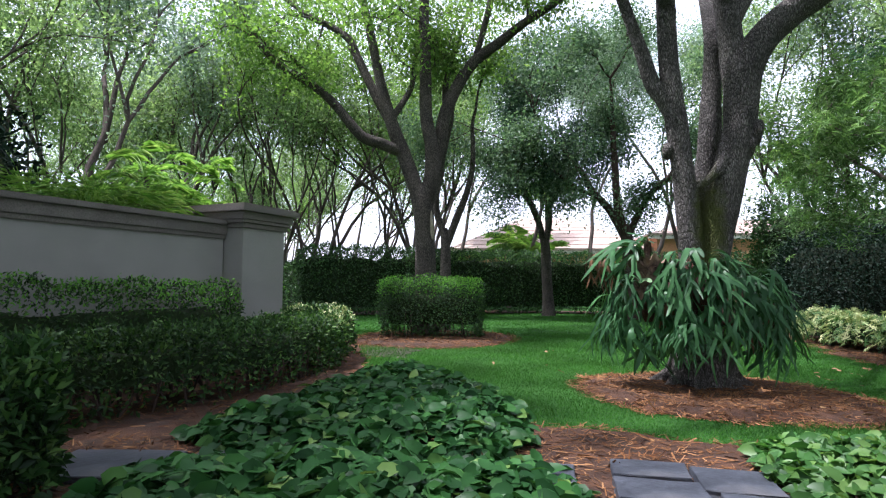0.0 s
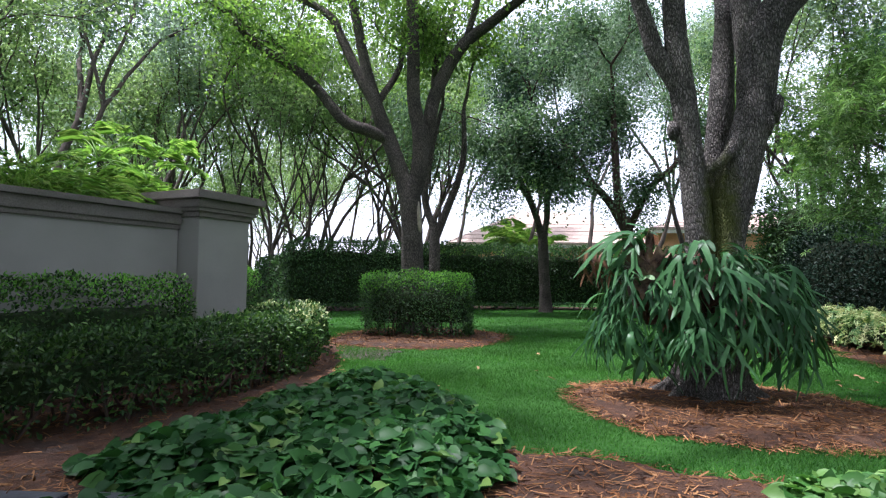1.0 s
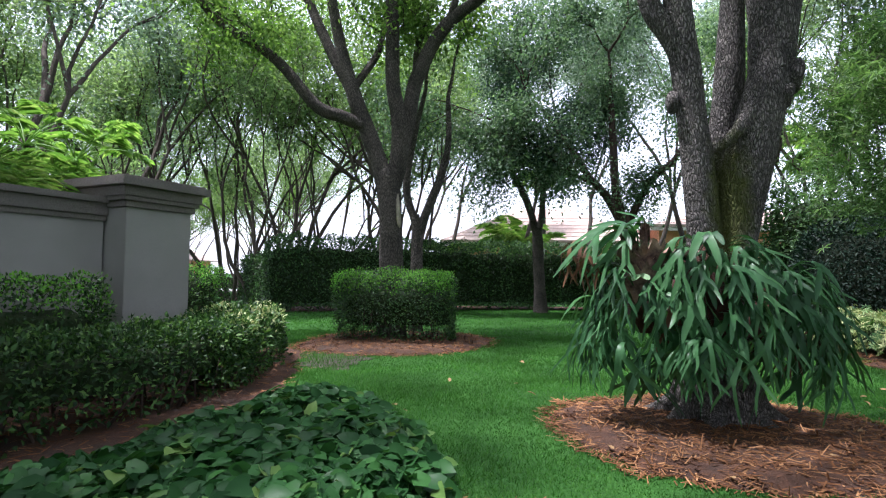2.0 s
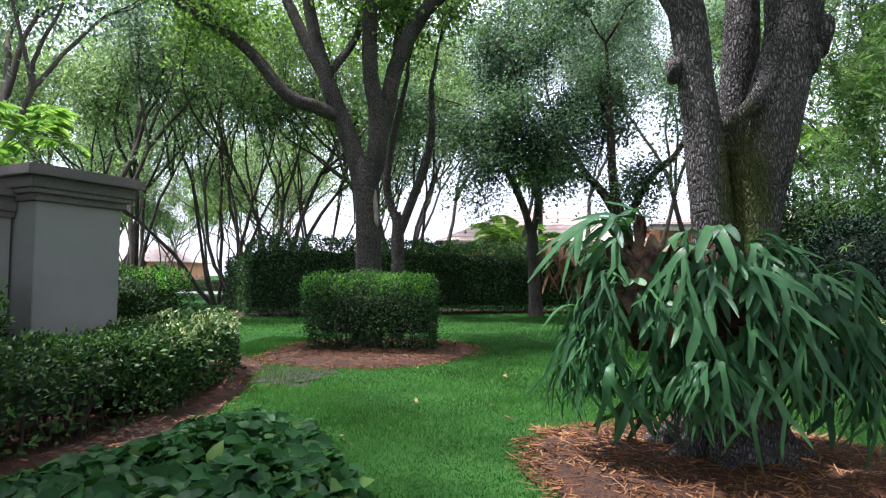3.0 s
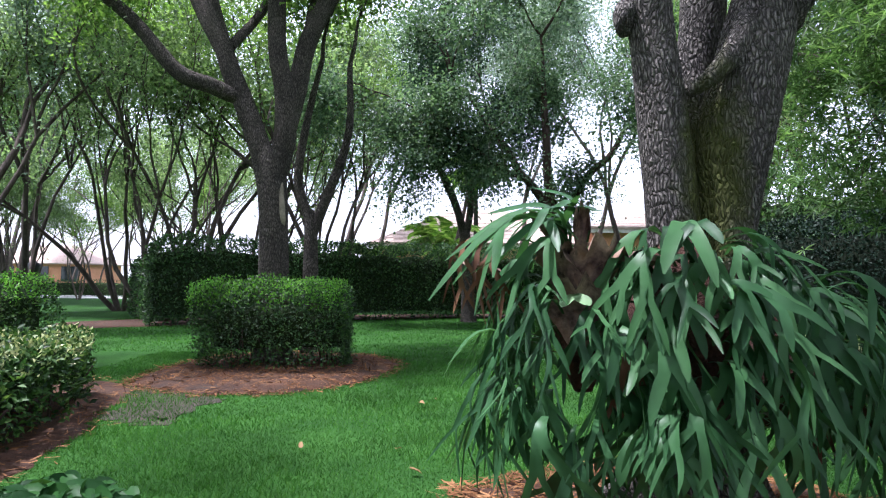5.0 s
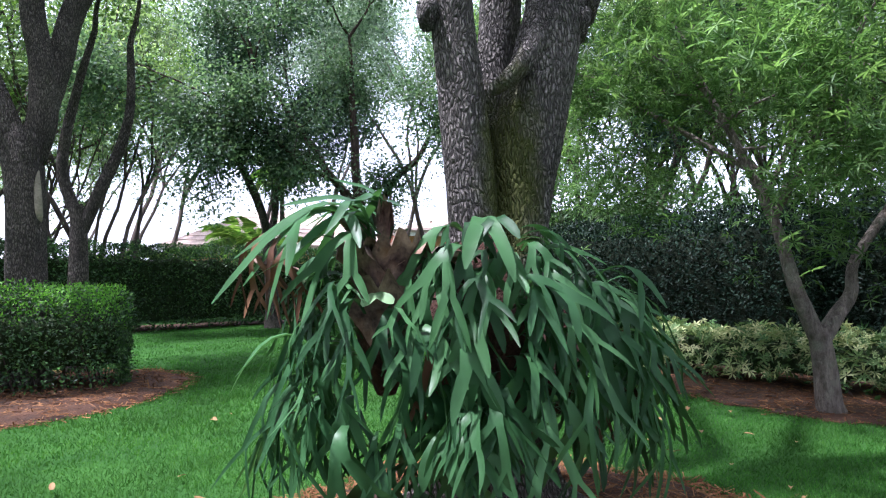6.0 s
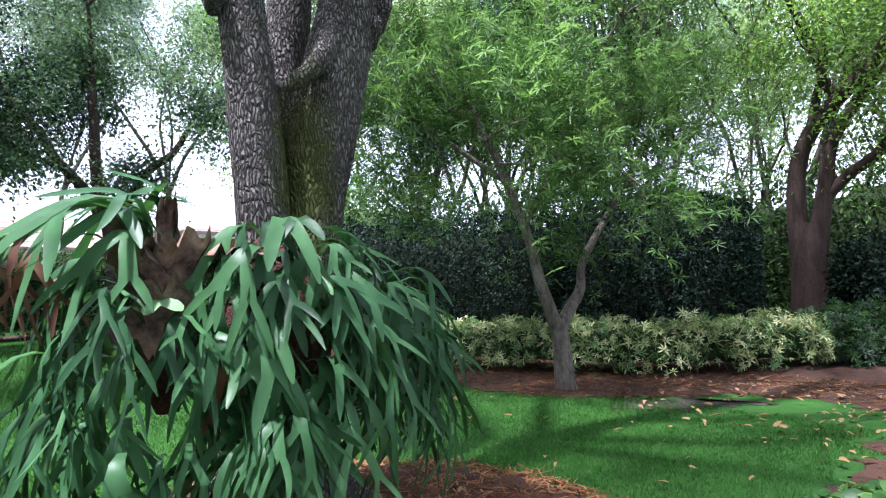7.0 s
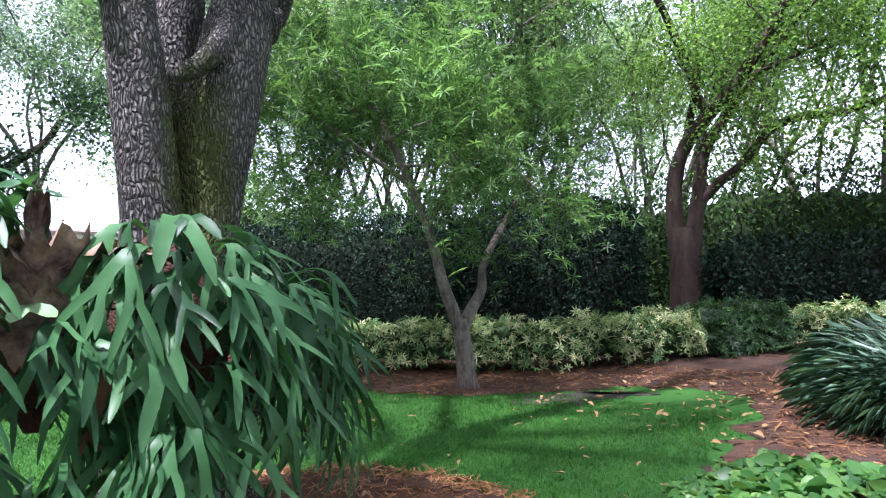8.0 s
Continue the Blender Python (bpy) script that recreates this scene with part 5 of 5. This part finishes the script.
for x0, x1, y0, y1, zw, zr in ((-3.4, 10.2, -1, 11, 3.5, 6.3), (9.4, 24, -2.5, 8, 4.4, 5.9)):
    bm = bmesh.new()
    box(bm, x0 + 0.7, x1 - 0.7, y0 + 0.7, y1 - 0.7, -0.1, zw)
    w = part("wall", bm, M_SALMON, house)
    bm = bmesh.new()
    hip(bm, x0, x1, y0, y1, zw + 0.1, zr, 5.0 if x1 - x0 > 12 else 3.5)
    roof = part("roof", bm, M_ROOF, house)
    bm = bmesh.new()
    box(bm, x0 + 0.05, x1 - 0.05, y0 + 0.05, y0 + 0.2, zw - 0.22, zw - 0.02)
    part("fascia", bm, M_TRIM, house)
    # tile courses on the garden slope
    rows_n, run = 9, (y1 - y0) / 2
    ins = 5.0 if x1 - x0 > 12 else 3.5
    for k in range(rows_n):
        t0, t1 = k / rows_n, (k + 1) / rows_n
        bm = bmesh.new()
        zz = lambda t: zw + 0.1 + (zr - zw - 0.1) * t
        v = [bm.verts.new(p) for p in ((x0 + ins * t0, y0 + run * t0, zz(t0) + 0.05), (x1 - ins * t0, y0 + run * t0, zz(t0) + 0.05), (x1 - ins * t1, y0 + run * t1, zz(t1) + 0.015), (x0 + ins * t1, y0 + run * t1, zz(t1) + 0.015))]
        u = [bm.verts.new((p.co.x, p.co.y, p.co.z - 0.045)) for p in v[:2]]
        bm.faces.new(v)
        bm.faces.new((u[0], u[1], v[1], v[0]))
        part("tile_course", bm, M_ROOF, roof)
    for xw in np.arange(x0 + 2.2, x1 - 2, 3.2):
        bm = bmesh.new()
        box(bm, xw, xw + 1.2, y0 + 0.64, y0 + 0.72, 0.9, 2.3)
        wd = part("window", bm, M_TRIM, house)
        bm = bmesh.new()
        box(bm, xw + 0.08, xw + 1.12, y0 + 0.61, y0 + 0.645, 0.98, 2.22)
        part("pane", bm, M_GLASS, wd)


# ---- palms and soft plants ----
def palm(name, at, height, fronds_n, length, label, seed, group="", fan=False, material=None, trunk_r=0.14):
    rng = np.random.default_rng(seed)
    p = thing(name, (at[0], at[1], 0), label, "palm", group)
    if height > 0.3:
        put("trunk", mesh_np("trunk", *limb([(0, 0, -0.1, trunk_r * 1.25), (0.05, 0, height * 0.5, trunk_r), (0.0, 0.05, height, trunk_r * 0.85)], 6, 9, 0.03, rng)), M_BARK, p, smooth=True)
    for k in range(fronds_n):
        a = 2.4 * k + rng.uniform(-0.3, 0.3)
        el = rng.uniform(0.0, 1.2)
        pts, d, q = [], np.array((math.cos(a) * math.cos(el), math.sin(a) * math.cos(el), math.sin(el))), np.array((0, 0, height))
        n = 8
        for i in range(n + 1):
            pts.append((*q, 0.012 * (1 - 0.8 * i / n)))
            d = unit(d + np.array((0, 0, -0.16 * length ** 0.3)))
            q = q + d * length / n
        pts = np.array(pts)
        bits = []
        tv, tq = tube(pts, 4)
        bits.append((tv, np.concatenate([tq[:, [0, 1, 2]], tq[:, [0, 2, 3]]])))
        s = np.linspace(0.72 if fan else 0.15, 1.0, 14 if fan else 26)
        base = np.stack([np.interp(s * n, np.arange(n + 1), pts[:, c]) for c in range(3)], -1)
        way = unit(np.gradient(base, axis=0))
        side = unit(np.cross(way, (0, 0, 1.0)))
        for sg in (-1, 1):
            w = side * sg + way * 0.55 + np.array((0, 0, -0.25)) + rng.normal(0, 0.08, base.shape)
            bits.append(leaf_arrays(rng, base, w, np.tile((0, 0, 1.0), (len(s), 1)), length * (0.42 if fan else 0.34) * np.sin(np.clip(s, 0.1, 0.97) * np.pi * 0.9 + 0.2) + 0.08, 0.035, FOLD))
        put("palm_frond", mesh_np("palm_frond", *joined(bits)), material or M_PALM, p)
    return p


for k, (x, y, h, ln) in enumerate(((-4.6, 9.0, 2.75, 1.0), (-5.3, 9.8, 2.7, 1.1), (-4.7, 8.2, 2.35, 0.9), (-6.0, 9.0, 2.6, 1.1), (-4.9, 10.3, 2.3, 0.9), (-5.0, 8.6, 2.9, 0.9))):
    palm("lady_palm", (x, y), h, 16, ln, "bright green bushy palm growing above the garden wall", 200 + k, "palms behind the wall", True, trunk_r=0.05)
for k, (x, y, h, ln) in enumerate(((1.2, 33, 3.2, 2.4), (-1.5, 31, 1.8, 2.6), (3.0, 36, 7.5, 2.2), (-3.5, 30, 1.6, 2.2), (15.2, 30, 7.5, 2.2), (2.2, 31, 2.6, 2.0))):
    palm("garden_palm", (x, y), h, 22, ln, "feathery green palm standing before the house", 220 + k, "palms by the house")


def tuft(name, at, n, length, spread_by, material, label, seed, wide=0.012, height=0.0):
    rng = np.random.default_rng(seed)
    p = thing(name, (at[0], at[1], 0), label, "plant")
    a = rng.uniform(0, 6.28, n)
    r = spread_by * np.sqrt(rng.random(n))
    pos = np.stack([r * np.cos(a), r * np.sin(a), np.full(n, height)], -1)
    d = unit(np.stack([np.cos(a) * 0.3 + rng.normal(0, 0.4, n), np.sin(a) * 0.3 + rng.normal(0, 0.4, n), np.ones(n)], -1))
    a = a + rng.normal(0, 0.5, n)
    bits, L = [], length * rng.uniform(0.4, 1.15, n)
    for i in range(4):
        bits.append(leaf_arrays(rng, pos, d, np.stack([np.cos(a), np.sin(a), 0.2 + 0 * a], -1), L / 4 * 1.04, wide * (1 - 0.2 * i), STRIP if i < 3 else FOLD))
        pos = pos + d * (L / 4)[:, None]
        d = unit(d + np.stack([np.cos(a) * 0.3, np.sin(a) * 0.3, -0.42 + 0 * a], -1))
    put("blades", mesh_np("blades", *joined(bits)), material, p, kind="stuff")
    return p


tuft("strap_grass_clump", (7.8, 4.2), 6000, 0.85, 0.36, M_LIRIOPE, "big clump of arching grey-green strap-leaved grass", 300, 0.008)
tuft("strap_grass_clump", (8.8, 4.3), 4200, 0.95, 0.4, M_LIRIOPE, "big clump of arching grey-green strap-leaved grass", 301, 0.008)
for k, (x, y) in enumerate(((-3.9, 6.6), (-3.75, 7.2), (-3.65, 7.9), (-4.2, 7.4), (-4.5, 6.4), (-3.5, 8.4))):
    tuft("bamboo_grass", (x - 0.75, y + 0.3), 900, 0.85, 0.32, M_PALM, "soft bright-green grassy foliage spilling over the wall", 310 + k, 0.016, 1.95)

# ---- street beyond ----
bm = bmesh.new()
box(bm, -60, -8, -2.2, 2.2, -0.05, 0.03)
me = bpy.data.meshes.new("road")
bm.to_mesh(me)
bm.free()
road = tagged(put("road", me, M_ROAD), "pale sunlit concrete driveway", "road", kind="structure")
road.matrix_basis = pose(0, 40, 0, 0, 0, -6)


def lantern(at, height, label):
    p = thing("garden_lantern", (at[0], at[1], 0), label, "lamp", "garden lanterns")
    put("post", mesh_np("post", *tube([(0, 0, 0, 0.09), (0, 0, 0.2, 0.06), (0, 0, height - 0.5, 0.045)], 8)), M_IRON, p)
    put("housing", mesh_np("housing", *tube([(0, 0, height - 0.5, 0.06), (0, 0, height - 0.45, 0.16), (0, 0, height - 0.1, 0.22), (0, 0, height, 0.26), (0, 0, height + 0.16, 0.05), (0, 0, height + 0.25, 0.01)], 6)), M_IRON, p)
    return p


lantern((-17.7, 25.95), 1.9, "dark metal garden lantern on a short post")
lantern((-15.6, 27.6), 1.85, "dark metal garden lantern on a short post")
post = thing("marker_post", (-19.22, 32.4, 0), "thin blue marker post beside the driveway", "post")
put("shaft", mesh_np("shaft", *tube([(0, 0, -0.1, 0.05), (0, 0, 1.1, 0.05), (0, 0, 1.13, 0.02)], 8)), M_BLUEPOST, post)
far_house = thing("far_house", (-36, 58, 0), "pale peach house across the street", "house")
bm = bmesh.new()
box(bm, -5, 4, -2, 4, -0.1, 2.6)
part("wall", bm, M_SALMON, far_house)
bm = bmesh.new()
hip(bm, -5.6, 4.6, -2.6, 4.6, 2.6, 4.4, 3.5)
part("roof", bm, M_ROOF, far_house)
for xw in (-4, -0.8, 2.0):
    bm = bmesh.new()
    box(bm, xw, xw + 1.6, -2.06, -1.98, 0.9, 2.3)
    part("window", bm, M_GLASS, far_house)
hedge("street_hedge", [(-34, 42.2), (-26, 42.6), (-18, 42.0)], 1.2, 1.1, 0.12, 3500, M_HEDGE, "low clipped hedge beside the driveway", "hedge", z0=0.05, seed=28)

# ---- lawn grass, mulch straw, fallen leaves ----
BEDS = (RING_OAK, RING_BUSH, BED_LEFT, BED_PATH, BED_RIGHT, BED_BACK)


def scatter(rng, n, x0, x1, y0, y1):
    x, y = rng.uniform(x0, x1, n), rng.uniform(y0, y1, n)
    return x, y


grng = np.random.default_rng(50)
lawn = thing("lawn_grass", (2, 9, 0), "short mown bright-green lawn grass", "grass", kind="stuff")
bits = []
for n, x0, x1, y0, y1, ln, wd in ((150000, -1.5, 7.6, 4.4, 9.2, 0.05, 0.006), (110000, -3.5, 7.6, 9.2, 14.5, 0.055, 0.009), (60000, -9, 9, 14.5, 24.5, 0.06, 0.016)):
    x, y = scatter(grng, n, x0, x1, y0, y1)
    keep = np.ones(n, bool)
    for b in BEDS:
        keep &= ~inside(b + (b - b.mean(0)) * -0.03, x, y)
    x, y = x[keep], y[keep]
    m = len(x)
    tall = 0.75 + 0.35 * np.sin(x * 2.1 + np.sin(y * 1.7)) * np.sin(y * 2.6)
    d = np.stack([grng.normal(0, 0.55, m), grng.normal(0, 0.55, m), np.ones(m)], -1)
    bits.append(leaf_arrays(grng, np.stack([x - 2, y - 9, np.zeros(m)], -1), d, spread(grng, m), ln * tall * grng.uniform(0.6, 1.3, m), wd, BLADE))
put("blades", mesh_np("blades", *joined(bits)), M_GRASS, lawn, kind="stuff")

straw = thing("mulch_straw", (2, 8, 0), "loose reddish pine straw and bark shreds on the beds", "mulch", kind="stuff")
bits = []
for bed, n, z in ((RING_OAK, 9000, 0.055), (RING_BUSH, 6500, 0.055), (BED_PATH, 5500, 0.024), (BED_RIGHT, 15000, 0.03), (BED_LEFT, 5000, 0.03)):
    lo, hi = bed.min(0), np.minimum(bed.max(0), (9.6, 14.5))
    x, y = scatter(grng, n * 2, lo[0] - 0.2, hi[0] + 0.2, lo[1] - 0.2, hi[1] + 0.2)
    ok = inside(bed + (bed - bed.mean(0)) * 0.06, x, y)
    x, y = x[ok], y[ok]
    m = len(x)
    edge = np.min(np.hypot(x[:, None] - bed[None, ::4, 0], y[:, None] - bed[None, ::4, 1]), 1)
    zz = np.where(inside(bed, x, y), z * np.clip(edge / 0.35, 0.3, 1), 0.012) + grng.uniform(0, 0.014, m)
    d = np.stack([grng.normal(size=m), grng.normal(size=m), grng.normal(0, 0.12, m)], -1)
    bits.append(leaf_arrays(grng, np.stack([x - 2, y - 8, zz], -1), d, np.array((0, 0, 1.0)) + grng.normal(0, 0.3, (m, 3)), grng.uniform(0.03, 0.13, m), grng.uniform(0.004, 0.014, m), STRIP))
put("shreds", mesh_np("shreds", *joined(bits)), M_STRAW, straw, kind="stuff")

leaf_kinds = []
for k in range(4):
    v, f = leaf_arrays(grng, np.zeros((1, 3)), np.array([(1.0, 0, 0.05)]), np.array([(0, 0.15 * (k - 1.5), 1.0)]), 0.12, 0.06, HEART)
    me = mesh_np("fallen_leaf", v, f)
    me.materials.append(M_FALLEN)
    leaf_kinds.append(me)
for k in range(230):
    if k < 46:
        x, y = grng.uniform(4.6, 8.0), grng.uniform(5.3, 9.2)
    elif k < 58:
        x, y = grng.uniform(-0.5, 4.5), grng.uniform(5.5, 11)
    elif k < 95:
        x, y = grng.uniform(6.2, 9.0), grng.uniform(5.4, 7.4)
    elif k < 120:
        x, y = grng.uniform(2.0, 4.4), grng.uniform(5.6, 7.0)
    elif k < 200:
        x, y = grng.uniform(6.4, 9.2), grng.uniform(4.9, 6.2)
    else:
        x, y = grng.uniform(6.9, 9.0), grng.uniform(6.6, 8.2)
    ob = tagged(new("fallen_leaf", leaf_kinds[k % 4]), "dry yellow-brown fallen leaf lying on the ground", "leaf", "fallen leaves")
    s = grng.uniform(0.35, 0.85)
    ob.matrix_basis = pose(x, y, 0.055, grng.normal(0, 12), grng.normal(0, 12), grng.uniform(0, 360)) @ Matrix.Scale(s, 4)
